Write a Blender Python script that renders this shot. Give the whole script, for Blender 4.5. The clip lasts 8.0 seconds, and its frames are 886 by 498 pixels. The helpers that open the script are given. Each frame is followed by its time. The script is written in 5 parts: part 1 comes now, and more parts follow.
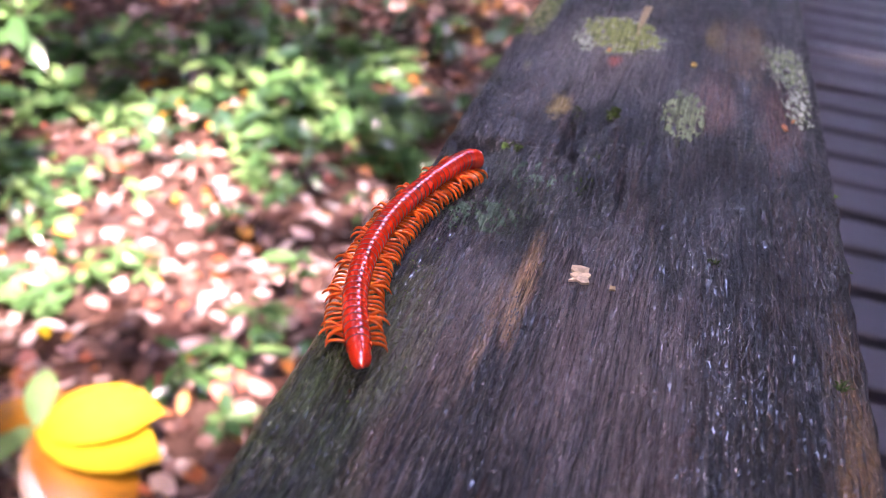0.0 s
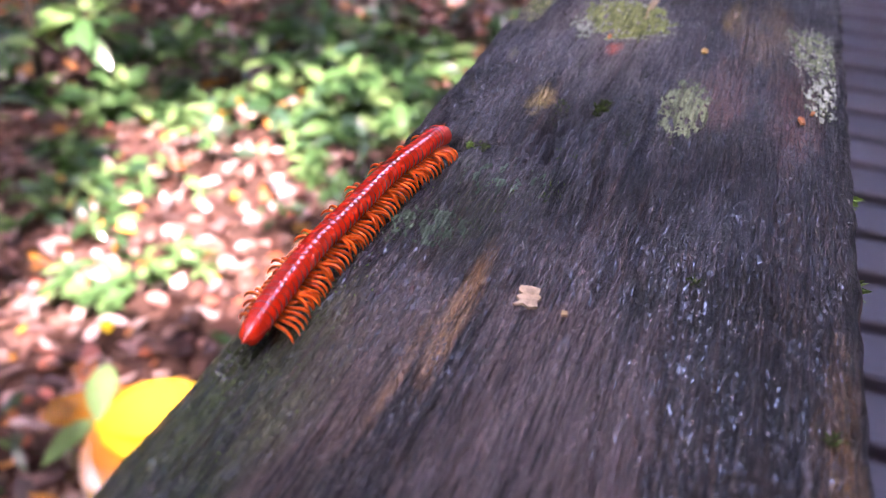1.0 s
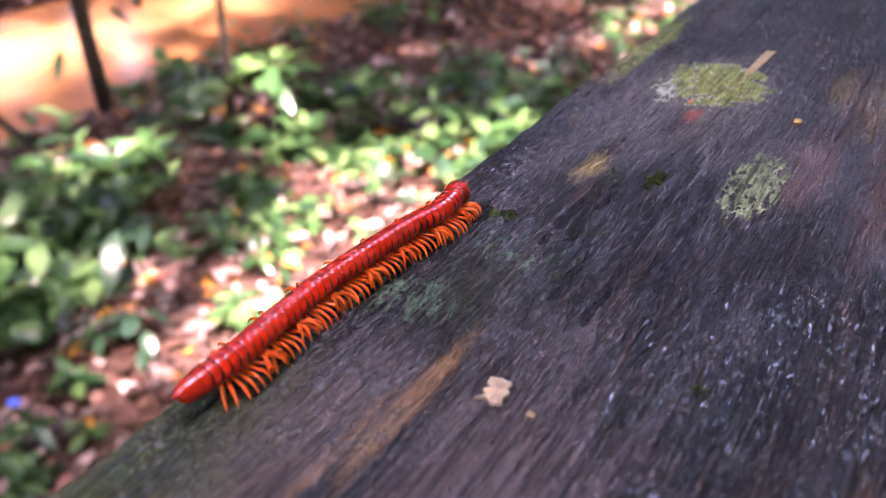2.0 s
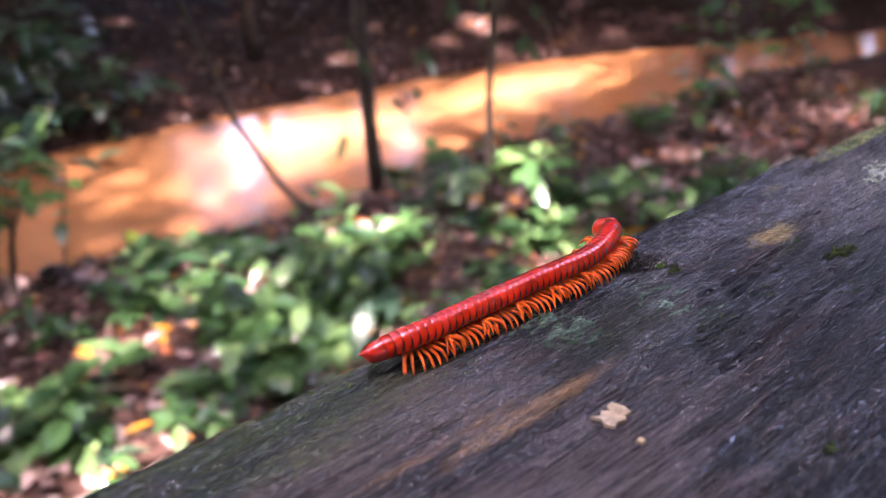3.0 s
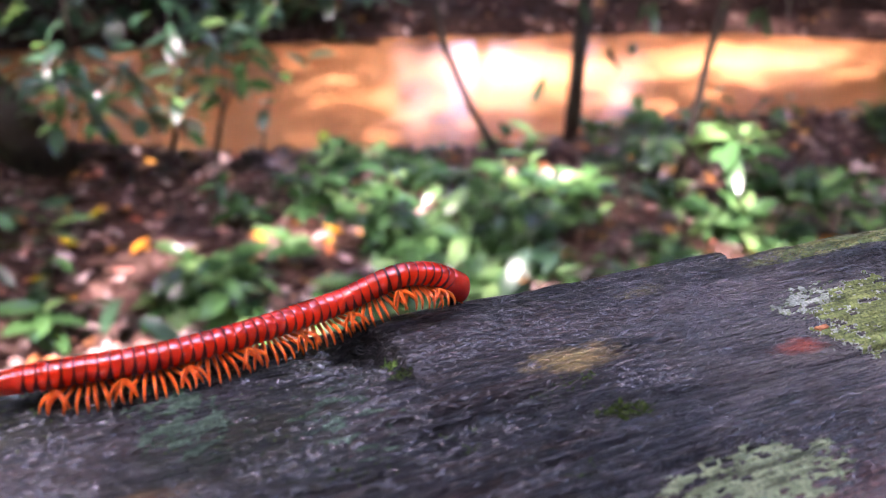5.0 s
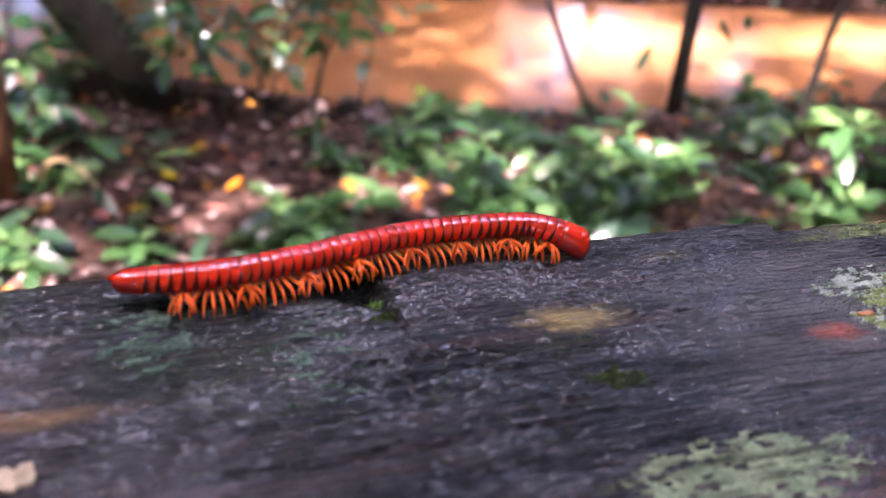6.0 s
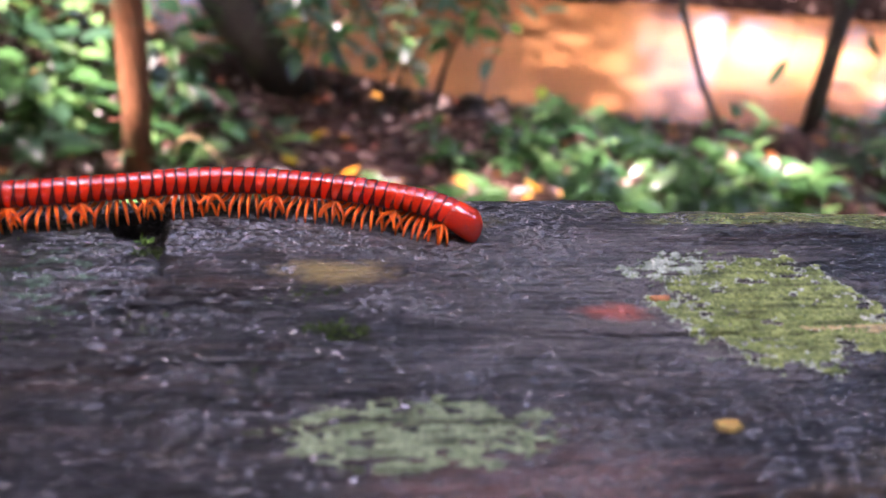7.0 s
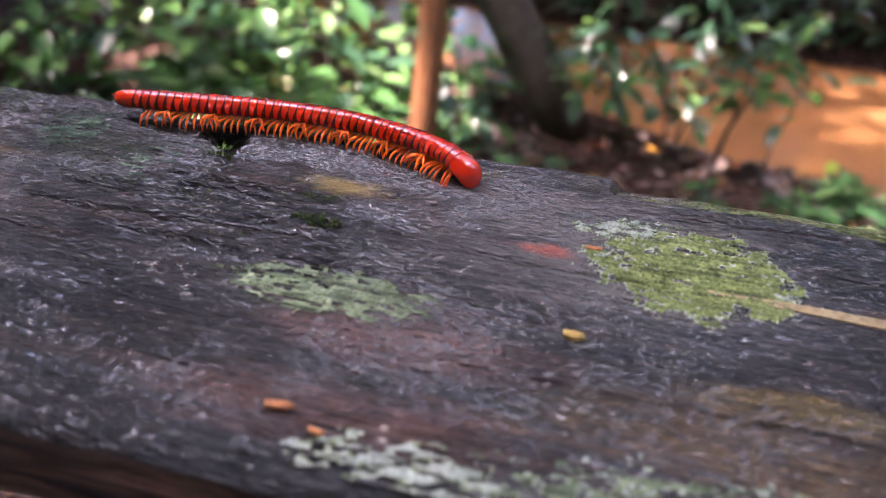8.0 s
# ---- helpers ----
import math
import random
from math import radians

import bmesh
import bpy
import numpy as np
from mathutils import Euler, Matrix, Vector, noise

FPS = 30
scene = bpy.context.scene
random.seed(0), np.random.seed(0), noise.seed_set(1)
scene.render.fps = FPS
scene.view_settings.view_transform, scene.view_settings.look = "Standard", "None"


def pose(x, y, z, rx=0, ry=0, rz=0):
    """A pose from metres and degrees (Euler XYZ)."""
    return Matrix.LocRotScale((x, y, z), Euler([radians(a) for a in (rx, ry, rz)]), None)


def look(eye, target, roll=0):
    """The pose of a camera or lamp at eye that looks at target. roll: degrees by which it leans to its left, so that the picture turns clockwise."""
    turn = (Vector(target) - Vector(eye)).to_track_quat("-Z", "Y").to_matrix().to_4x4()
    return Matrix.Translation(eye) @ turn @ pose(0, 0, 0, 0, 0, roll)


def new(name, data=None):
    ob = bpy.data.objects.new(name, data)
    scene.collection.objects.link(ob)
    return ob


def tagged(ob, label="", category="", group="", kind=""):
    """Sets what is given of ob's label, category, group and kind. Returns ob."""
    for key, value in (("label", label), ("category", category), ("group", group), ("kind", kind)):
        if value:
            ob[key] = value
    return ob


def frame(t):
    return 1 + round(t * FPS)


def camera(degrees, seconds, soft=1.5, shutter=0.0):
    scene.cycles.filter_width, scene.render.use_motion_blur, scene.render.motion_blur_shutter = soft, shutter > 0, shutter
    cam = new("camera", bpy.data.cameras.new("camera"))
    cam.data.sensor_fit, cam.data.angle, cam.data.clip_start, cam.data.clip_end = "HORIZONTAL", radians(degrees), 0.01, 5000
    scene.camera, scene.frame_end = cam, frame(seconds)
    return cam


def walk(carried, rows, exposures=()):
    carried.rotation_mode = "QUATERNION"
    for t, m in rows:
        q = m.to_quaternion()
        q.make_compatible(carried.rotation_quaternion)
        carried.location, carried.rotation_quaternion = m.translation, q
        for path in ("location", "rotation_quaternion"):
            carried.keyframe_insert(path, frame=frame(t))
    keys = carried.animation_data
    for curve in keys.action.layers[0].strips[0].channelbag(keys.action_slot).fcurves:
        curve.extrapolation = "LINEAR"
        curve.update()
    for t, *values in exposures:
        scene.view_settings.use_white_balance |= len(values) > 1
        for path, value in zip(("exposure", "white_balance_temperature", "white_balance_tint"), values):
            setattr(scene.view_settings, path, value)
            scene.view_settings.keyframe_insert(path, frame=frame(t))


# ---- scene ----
# ------------------------------------------------------------ camera
cam = camera(56.1, 8.0, soft=0.6, shutter=0.0)
cam.data.dof.use_dof = True
cam.data.dof.focus_distance = 0.225
cam.data.dof.aperture_fstop = 12.5
PATH = [
    (0.0, -0.0032, -0.1852, 1.0222, 54.66, -5.15, 16.86),
    (0.3, 0.0047, -0.1759, 1.0209, 54.55, -4.60, 17.67),
    (0.5, 0.0091, -0.1693, 1.0195, 54.47, -4.26, 18.14),
    (0.8, 0.0131, -0.1582, 1.0169, 54.36, -3.66, 19.02),
    (1.0, 0.0198, -0.1480, 1.0109, 54.11, -2.62, 20.34),
    (1.2, 0.0264, -0.1429, 1.0070, 54.13, -1.29, 22.05),
    (2.3, 0.0634, -0.1085, 1.0063, 59.35, -0.41, 37.22),
    (2.5, 0.0734, -0.1119, 1.0043, 60.97, -0.55, 41.24),
    (2.7, 0.0778, -0.1145, 1.0036, 62.95, 0.50, 45.35),
    (2.9, 0.0789, -0.1160, 1.0000, 64.02, 2.00, 48.49),
    (3.0, 0.0803, -0.1149, 0.9988, 64.44, 2.69, 49.77),
    (3.2, 0.0850, -0.1104, 0.9997, 64.66, 2.53, 52.24),
    (3.4, 0.0902, -0.1039, 0.9985, 64.14, 0.99, 55.03),
    (3.5, 0.0929, -0.0962, 0.9985, 63.73, -0.07, 56.38),
    (3.7, 0.1006, -0.0796, 0.9982, 62.98, -1.87, 59.24),
    (3.9, 0.1071, -0.0641, 0.9984, 62.19, -2.37, 61.21),
    (4.0, 0.1087, -0.0533, 0.9992, 62.02, -1.46, 62.48),
    (4.2, 0.1093, -0.0368, 0.9923, 61.53, -2.01, 64.10),
    (4.3, 0.1037, -0.0267, 0.9940, 61.11, -1.69, 64.18),
    (4.5, 0.0956, -0.0163, 1.0057, 60.91, -1.93, 64.29),
    (4.6, 0.0951, -0.0078, 1.0106, 60.89, -1.76, 64.30),
    (4.7, 0.0912, 0.0016, 1.0100, 60.82, -2.04, 64.37),
    (4.9, 0.0912, 0.0084, 1.0093, 60.63, -2.51, 65.64),
    (5.0, 0.0956, 0.0129, 1.0052, 60.33, -2.68, 67.17),
    (5.2, 0.1042, 0.0157, 0.9963, 58.98, -3.12, 70.58),
    (6.3, 0.0912, 0.0569, 0.9943, 56.49, -3.67, 75.69),
    (6.4, 0.0933, 0.0662, 0.9932, 55.84, -3.65, 75.78),
    (6.5, 0.0960, 0.0743, 0.9914, 55.84, -3.53, 76.12),
    (6.7, 0.1034, 0.0844, 0.9936, 55.59, -3.26, 78.47),
    (6.9, 0.1057, 0.0997, 0.9915, 56.04, -2.99, 81.99),
    (7.0, 0.1086, 0.1079, 0.9889, 56.71, -3.58, 84.69),
    (7.2, 0.1140, 0.1237, 0.9921, 57.36, -3.88, 89.79),
    (7.4, 0.1211, 0.1338, 0.9991, 57.75, -3.12, 94.10),
    (7.5, 0.1255, 0.1417, 0.9993, 58.38, -2.82, 98.06),
    (7.7, 0.1323, 0.1558, 0.9928, 58.66, -3.46, 101.83),
    (7.9, 0.1438, 0.1695, 0.9896, 58.68, -2.82, 104.49),
    (8.0, 0.1484, 0.1765, 0.9890, 58.84, -2.48, 105.21),
]
walk(cam, [(t, pose(*p)) for t, *p in PATH], exposures=[(0.0, 5.48, 6850, 50), (1.2, 5.48, 6850, 50), (2.5, 5.42, 7000, 46), (3.0, 5.45, 6800, 43), (3.5, 5.48, 6600, 35), (4.5, 5.52, 6600, 44), (5.0, 5.48, 6550, 40), (6.5, 5.4, 6600, 40), (8.0, 5.48, 6900, 33)])

# ------------------------------------------------------------ light
SUN_HEIGHT, SUN_FROM = 66.0, (0.62, -0.78)          # elevation, and the compass side it shines from
world = bpy.data.worlds.new("sky")
scene.world = world
world.use_nodes = True
sky = world.node_tree.nodes.new("ShaderNodeTexSky")
sky.sky_type = "NISHITA"
sky.sun_disc = False
sky.dust_density = 2.0           # hazy, whitish tropical sky
sky.ozone_density = 0.6
sky.sun_elevation = radians(SUN_HEIGHT)
sky.sun_rotation = math.atan2(SUN_FROM[0], SUN_FROM[1])
world.node_tree.links.new(sky.outputs[0], world.node_tree.nodes["Background"].inputs[0])
world.node_tree.nodes["Background"].inputs[1].default_value = 0.12
sun = new("sun", bpy.data.lights.new("sun", "SUN"))
sun.data.energy = 1.7
sun.data.angle = radians(2.0)
sun.data.color = (1.0, 0.94, 0.86)
SUN = Vector((SUN_FROM[0] * math.cos(radians(SUN_HEIGHT)), SUN_FROM[1] * math.cos(radians(SUN_HEIGHT)), math.sin(radians(SUN_HEIGHT)))).normalized()
sun.matrix_world = look(SUN * 30, (0, 0, 0))

TOP = 0.89                     # height of the handrail over the deck, whose boards lie at z = 0
BANK, WATER = -1.15, -1.45     # forest floor and river


# ------------------------------------------------------------ node helpers
def material(name, rough=0.5, spec=0.5):
    m = bpy.data.materials.new(name)
    m.use_nodes = True
    b = m.node_tree.nodes["Principled BSDF"]
    b.inputs["Roughness"].default_value = rough
    b.inputs["Specular IOR Level"].default_value = spec
    return m, m.node_tree, b


def put(nt, socket, value):
    if isinstance(value, bpy.types.NodeSocket):
        nt.links.new(value, socket)
    elif isinstance(value, tuple) and len(value) == 3 and socket.type == "RGBA":
        socket.default_value = (*value, 1.0)
    else:
        socket.default_value = value


def coords(nt, scale=(1, 1, 1)):
    c = nt.nodes.new("ShaderNodeTexCoord")
    m = nt.nodes.new("ShaderNodeMapping")
    m.inputs["Scale"].default_value = scale
    nt.links.new(c.outputs["Object"], m.inputs["Vector"])
    return m.outputs["Vector"]


def noise_of(nt, vec, scale=5.0, detail=3.0, rough=0.55, warp=0.0):
    n = nt.nodes.new("ShaderNodeTexNoise")
    put(nt, n.inputs["Vector"], vec)
    n.inputs["Scale"].default_value = scale
    n.inputs["Detail"].default_value = detail
    n.inputs["Roughness"].default_value = rough
    n.inputs["Distortion"].default_value = warp
    return n.outputs["Fac"]


def ramp(nt, fac, *stops):
    r = nt.nodes.new("ShaderNodeValToRGB")
    put(nt, r.inputs["Fac"], fac)
    e = r.color_ramp.elements
    while len(e) < len(stops):
        e.new(0.5)
    for el, (p, c) in zip(e, stops):
        el.position = p
        el.color = (*c, 1.0) if isinstance(c, tuple) else (c, c, c, 1.0)
    return r.outputs["Color"]


def blend(nt, fac, a, b, how="MIX"):
    n = nt.nodes.new("ShaderNodeMix")
    n.data_type = "RGBA"
    n.blend_type = how
    put(nt, n.inputs[0], fac)
    put(nt, n.inputs[6], a)
    put(nt, n.inputs[7], b)
    return n.outputs[2]


def calc(nt, op, a, b=0.0, clamp=False):
    n = nt.nodes.new("ShaderNodeMath")
    n.operation = op
    n.use_clamp = clamp
    put(nt, n.inputs[0], a)
    put(nt, n.inputs[1], b)
    return n.outputs[0]


def relief(nt, height, strength, distance, under=None):
    n = nt.nodes.new("ShaderNodeBump")
    n.inputs["Strength"].default_value = strength
    n.inputs["Distance"].default_value = distance
    put(nt, n.inputs["Height"], height)
    if under is not None:
        nt.links.new(under, n.inputs["Normal"])
    return n.outputs["Normal"]


def stain_or_shading(nt, cx, cy, rx, ry, ragged, soft=0.35):
    """1 inside an ellipse on the plank (metres along x and y) with a ragged rim, 0 outside."""
    c = nt.nodes.new("ShaderNodeTexCoord")
    m = nt.nodes.new("ShaderNodeMapping")
    m.vector_type = "TEXTURE"
    m.inputs["Location"].default_value = (cx, cy, TOP)
    m.inputs["Scale"].default_value = (rx, ry, 0.1)
    nt.links.new(c.outputs["Object"], m.inputs["Vector"])
    ln = nt.nodes.new("ShaderNodeVectorMath")
    ln.operation = "LENGTH"
    nt.links.new(m.outputs["Vector"], ln.inputs[0])
    d = calc(nt, "ADD", ln.outputs["Value"], calc(nt, "MULTIPLY", calc(nt, "SUBTRACT", ragged, 0.5), 1.8))
    return ramp(nt, d, (1.0 - soft, 1.0), (1.0, 0.0))


def island_random(nt):
    return nt.nodes.new("ShaderNodeNewGeometry").outputs["Random Per Island"]


def object_random(nt):
    return nt.nodes.new("ShaderNodeObjectInfo").outputs["Random"]


# ------------------------------------------------------------ materials
def rail_wood():
    m, nt, b = material("wet_weathered_wood")
    grain = noise_of(nt, coords(nt, (1, 0.030, 1)), 1500, 4, 0.68, 0.2)
    fleck = noise_of(nt, coords(nt, (1, 0.30, 1)), 900, 2.5, 0.6, 0.5)
    pits = ramp(nt, fleck, (0.36, 0.0), (0.60, 1.0))
    hair = noise_of(nt, coords(nt, (1, 0.022, 1)), 700, 2, 0.5, 0.2)
    hairline = ramp(nt, calc(nt, "ABSOLUTE", calc(nt, "SUBTRACT", hair, 0.5)), (0.0, 1.0), (0.042, 0.0))
    lines = noise_of(nt, coords(nt, (1, 0.03, 1)), 280, 2, 0.5, 0.3)
    split = ramp(nt, calc(nt, "ABSOLUTE", calc(nt, "SUBTRACT", lines, 0.5)), (0.0, 1.0), (0.034, 0.0))
    streak = noise_of(nt, coords(nt, (1, 0.06, 1)), 120, 4, 0.65, 0.5)
    mottled = noise_of(nt, coords(nt, (1, 0.6, 1)), 45, 5, 0.65)
    broad = noise_of(nt, coords(nt, (1, 0.45, 1)), 24, 4, 0.6)
    ragged = noise_of(nt, coords(nt, (1, 0.2, 1)), 170, 5, 0.7)
    rough_edge = noise_of(nt, coords(nt, (1, 0.5, 1)), 220, 4, 0.7)
    col = ramp(nt, grain, (0.40, (0.002, 0.0018, 0.0018)), (0.49, (0.019, 0.018, 0.0185)), (0.58, (0.080, 0.071, 0.068)), (0.72, (0.18, 0.160, 0.150)))
    col = blend(nt, ramp(nt, fleck, (0.40, 0.95), (0.48, 0.0)), col, (0.004, 0.0035, 0.003))
    col = blend(nt, ramp(nt, streak, (0.52, 0.0), (0.70, 0.60)), col, (0.105, 0.052, 0.034))
    col = blend(nt, ramp(nt, mottled, (0.52, 0.0), (0.70, 0.60)), col, (0.024, 0.027, 0.020))
    col = blend(nt, ramp(nt, broad, (0.50, 0.0), (0.66, 0.65)), col, blend(nt, ramp(nt, grain, (0.42, 0.0), (0.6, 1.0)), (0.007, 0.0045, 0.0035), (0.095, 0.050, 0.032)))
    col = blend(nt, calc(nt, "MULTIPLY", hairline, 0.85), col, (0.0025, 0.002, 0.002))
    col = blend(nt, calc(nt, "MULTIPLY", split, 0.95), col, (0.002, 0.0015, 0.0015))
    fibre = ramp(nt, grain, (0.40, 0.15), (0.52, 1.0))
    slate = blend(nt, ramp(nt, grain, (0.42, 0.0), (0.62, 1.0)), (0.006, 0.006, 0.007), (0.034, 0.035, 0.040))
    for cx, cy, rx, ry, amount in [(0.026, 0.062, 0.022, 0.050, 0.7), (0.036, 0.160, 0.014, 0.050, 0.5), (-0.012, 0.120, 0.016, 0.030, 0.45)]:      # slate-dark patches of the wood
        col = blend(nt, calc(nt, "MULTIPLY", stain_or_shading(nt, cx, cy, rx, ry, ragged, 0.8), amount), col, slate)
    spots = [(-0.0215, -0.012, 0.0036, 0.036, 0.95, (0.42, 0.23, 0.10)), (-0.0265, -0.034, 0.0022, 0.030, 0.8, (0.36, 0.19, 0.085)), (-0.036, -0.035, 0.018, 0.055, 0.75, (0.17, 0.125, 0.10)),
             (-0.061, -0.055, 0.008, 0.065, 0.7, (0.055, 0.080, 0.02)), (-0.050, -0.052, 0.015, 0.060, 0.6, (0.050, 0.080, 0.018)), (0.0595, -0.055, 0.007, 0.07, 0.85, (0.19, 0.10, 0.035)),
             (0.022, 0.215, 0.006, 0.030, 0.65, (0.24, 0.16, 0.05)), (0.024, 0.135, 0.012, 0.03, 0.55, (0.13, 0.062, 0.045)),
             # the pale spot at 0.004, -0.030 paints the sky's sheen into the wood
             (0.004, -0.030, 0.026, 0.065, 0.7, (0.19, 0.145, 0.135)), (-0.052, 0.055, 0.02, 0.016, 0.5, (0.03, 0.048, 0.014)),
             # the grey one at -0.022, 0.170 likewise brightens the wood for its sheen
             (0.048, 0.135, 0.010, 0.050, 0.6, (0.19, 0.085, 0.060)), (0.026, 0.142, 0.010, 0.036, 0.75, (0.17, 0.085, 0.065)), (-0.022, 0.170, 0.036, 0.060, 0.7, (0.19, 0.165, 0.150)), (0.036, 0.205, 0.014, 0.05, 0.6, (0.20, 0.12, 0.05)), (-0.030, 0.030, 0.018, 0.03, 0.45, (0.035, 0.045, 0.018))]
    for cx, cy, rx, ry, amount, tint in spots:
        col = blend(nt, calc(nt, "MULTIPLY", calc(nt, "MULTIPLY", stain_or_shading(nt, cx, cy, rx, ry, ragged, 0.6), fibre), amount), col, tint)
    for cx, cy, rx, ry, amount, tint in [(-0.019, 0.161, 0.0036, 0.0095, 0.95, (0.42, 0.10, 0.06)), (-0.033, 0.105, 0.0052, 0.0145, 0.92, (0.36, 0.25, 0.09)), (-0.059, 0.222, 0.0085, 0.055, 0.8, (0.30, 0.30, 0.09)), (-0.052, 0.137, 0.0025, 0.009, 0.5, (0.20, 0.17, 0.06))]:
        col = blend(nt, calc(nt, "MULTIPLY", stain_or_shading(nt, cx, cy, rx, ry, rough_edge, 0.7), amount), col, tint)
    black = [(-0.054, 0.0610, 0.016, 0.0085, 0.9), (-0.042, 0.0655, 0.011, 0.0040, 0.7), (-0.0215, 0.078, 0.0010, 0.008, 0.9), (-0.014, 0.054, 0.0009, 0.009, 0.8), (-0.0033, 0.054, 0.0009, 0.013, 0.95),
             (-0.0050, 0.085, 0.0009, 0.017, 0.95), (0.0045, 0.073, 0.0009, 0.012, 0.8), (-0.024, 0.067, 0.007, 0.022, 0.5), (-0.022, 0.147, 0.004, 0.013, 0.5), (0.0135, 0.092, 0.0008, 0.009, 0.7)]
    for cx, cy, rx, ry, amount in black:      # shade in the break and in the splits, painted black into the wood
        col = blend(nt, calc(nt, "MULTIPLY", stain_or_shading(nt, cx, cy, rx, ry, rough_edge, 0.5), amount), col, (0.0035, 0.003, 0.003))
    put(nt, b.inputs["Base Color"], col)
    put(nt, b.inputs["Roughness"], ramp(nt, mottled, (0.35, 0.35), (0.65, 0.6)))
    b.inputs["Specular IOR Level"].default_value = 0.25
    wet = noise_of(nt, coords(nt, (1, 0.4, 1)), 38, 4, 0.6)
    drops = ramp(nt, noise_of(nt, coords(nt, (1, 0.42, 1)), 1300, 1.5, 0.5, 0.4), (0.515, 0.12), (0.575, 1.0))
    put(nt, b.inputs["Coat Weight"], calc(nt, "MULTIPLY", drops, ramp(nt, wet, (0.36, 0.35), (0.52, 1.0))))
    b.inputs["Coat Roughness"].default_value = 0.045
    b.inputs["Coat IOR"].default_value = 1.7
    deep = relief(nt, hairline, -1.0, 0.0005, relief(nt, split, -1.0, 0.0010))
    n = relief(nt, grain, 1.0, 0.0009, deep)
    put(nt, b.inputs["Normal"], relief(nt, pits, 1.0, 0.0010, n))
    beads = noise_of(nt, coords(nt, (1, 0.55, 1)), 1250, 1.0, 0.5)
    put(nt, b.inputs["Coat Normal"], relief(nt, beads, 1.0, 0.00016, relief(nt, pits, 1.0, 0.0005, deep)))
    return m


def wet_fibre():
    m, nt, b = material("wet_raised_grain", 0.3, 0.5)
    put(nt, b.inputs["Base Color"], ramp(nt, island_random(nt), (0.0, (0.003, 0.003, 0.003)), (0.6, (0.014, 0.012, 0.012)), (0.9, (0.050, 0.040, 0.036)), (1.0, (0.10, 0.055, 0.04))))
    b.inputs["Coat Weight"].default_value = 1.0
    b.inputs["Coat Roughness"].default_value = 0.03
    b.inputs["Coat IOR"].default_value = 1.75
    return m


def rail_side():
    m, nt, b = material("brown_fibrous_wood", 0.5, 0.3)
    g = noise_of(nt, coords(nt, (1, 0.05, 1)), 420, 3, 0.65, 0.4)
    col = ramp(nt, g, (0.36, (0.018, 0.010, 0.008)), (0.5, (0.12, 0.058, 0.042)), (0.68, (0.33, 0.17, 0.12)))
    put(nt, b.inputs["Base Color"], col)
    put(nt, b.inputs["Normal"], relief(nt, g, 1.0, 0.002))
    return m


def board_wood():
    m, nt, b = material("dark_deck_wood")
    grain = noise_of(nt, coords(nt, (0.05, 1, 1)), 90, 4, 0.6)
    mott = noise_of(nt, coords(nt), 6, 4)
    col = ramp(nt, grain, (0.3, (0.024, 0.022, 0.028)), (0.7, (0.075, 0.068, 0.082)))
    col = blend(nt, ramp(nt, mott, (0.45, 0.0), (0.7, 0.6)), col, (0.050, 0.033, 0.028))
    col = blend(nt, calc(nt, "MULTIPLY", object_random(nt), 0.5), col, (0.02, 0.02, 0.028))
    put(nt, b.inputs["Base Color"], col)
    put(nt, b.inputs["Roughness"], ramp(nt, mott, (0.3, 0.28), (0.7, 0.5)))
    put(nt, b.inputs["Normal"], relief(nt, grain, 0.5, 0.003))
    return m


def soil():
    m, nt, b = material("leaf_mould_soil", 0.9, 0.1)
    v = nt.nodes.new("ShaderNodeTexVoronoi")
    nt.links.new(coords(nt), v.inputs["Vector"])
    v.inputs["Scale"].default_value = 14
    big = noise_of(nt, coords(nt), 1.3, 4)
    col = ramp(nt, v.outputs["Color"], (0.1, (0.014, 0.007, 0.005)), (0.5, (0.032, 0.016, 0.012)), (0.9, (0.07, 0.04, 0.032)))
    col = blend(nt, ramp(nt, big, (0.4, 0.0), (0.65, 0.75)), col, (0.025, 0.014, 0.010))
    put(nt, b.inputs["Base Color"], col)
    put(nt, b.inputs["Normal"], relief(nt, noise_of(nt, coords(nt), 30, 4), 0.8, 0.02))
    return m


def muddy_water():
    m, nt, b = material("muddy_river_water", 0.20, 0.5)
    col = ramp(nt, noise_of(nt, coords(nt, (1, 0.25, 1)), 1.2, 3), (0.3, (0.32, 0.135, 0.050)), (0.7, (0.36, 0.162, 0.067)))
    put(nt, b.inputs["Base Color"], col)
    put(nt, b.inputs["Normal"], relief(nt, noise_of(nt, coords(nt), 9, 2), 0.15, 0.01))
    return m


def leafy(name, *stops, island=False, through_light=0.35, rough=0.25):
    m, nt, b = material(name, rough, 0.5)
    rnd = island_random(nt) if island else object_random(nt)
    col = ramp(nt, rnd, *stops)
    vein = noise_of(nt, coords(nt), 45, 3)
    col = blend(nt, ramp(nt, vein, (0.35, 0.0), (0.75, 0.35)), col, (0.55, 0.55, 0.35), "MULTIPLY")
    put(nt, b.inputs["Base Color"], col)
    t = nt.nodes.new("ShaderNodeBsdfTranslucent")
    put(nt, t.inputs["Color"], blend(nt, 0.4, col, (0.15, 0.29, 0.06)))
    mx = nt.nodes.new("ShaderNodeMixShader")
    mx.inputs[0].default_value = through_light
    nt.links.new(b.outputs[0], mx.inputs[1])
    nt.links.new(t.outputs[0], mx.inputs[2])
    nt.links.new(mx.outputs[0], nt.nodes["Material Output"].inputs["Surface"])
    return m


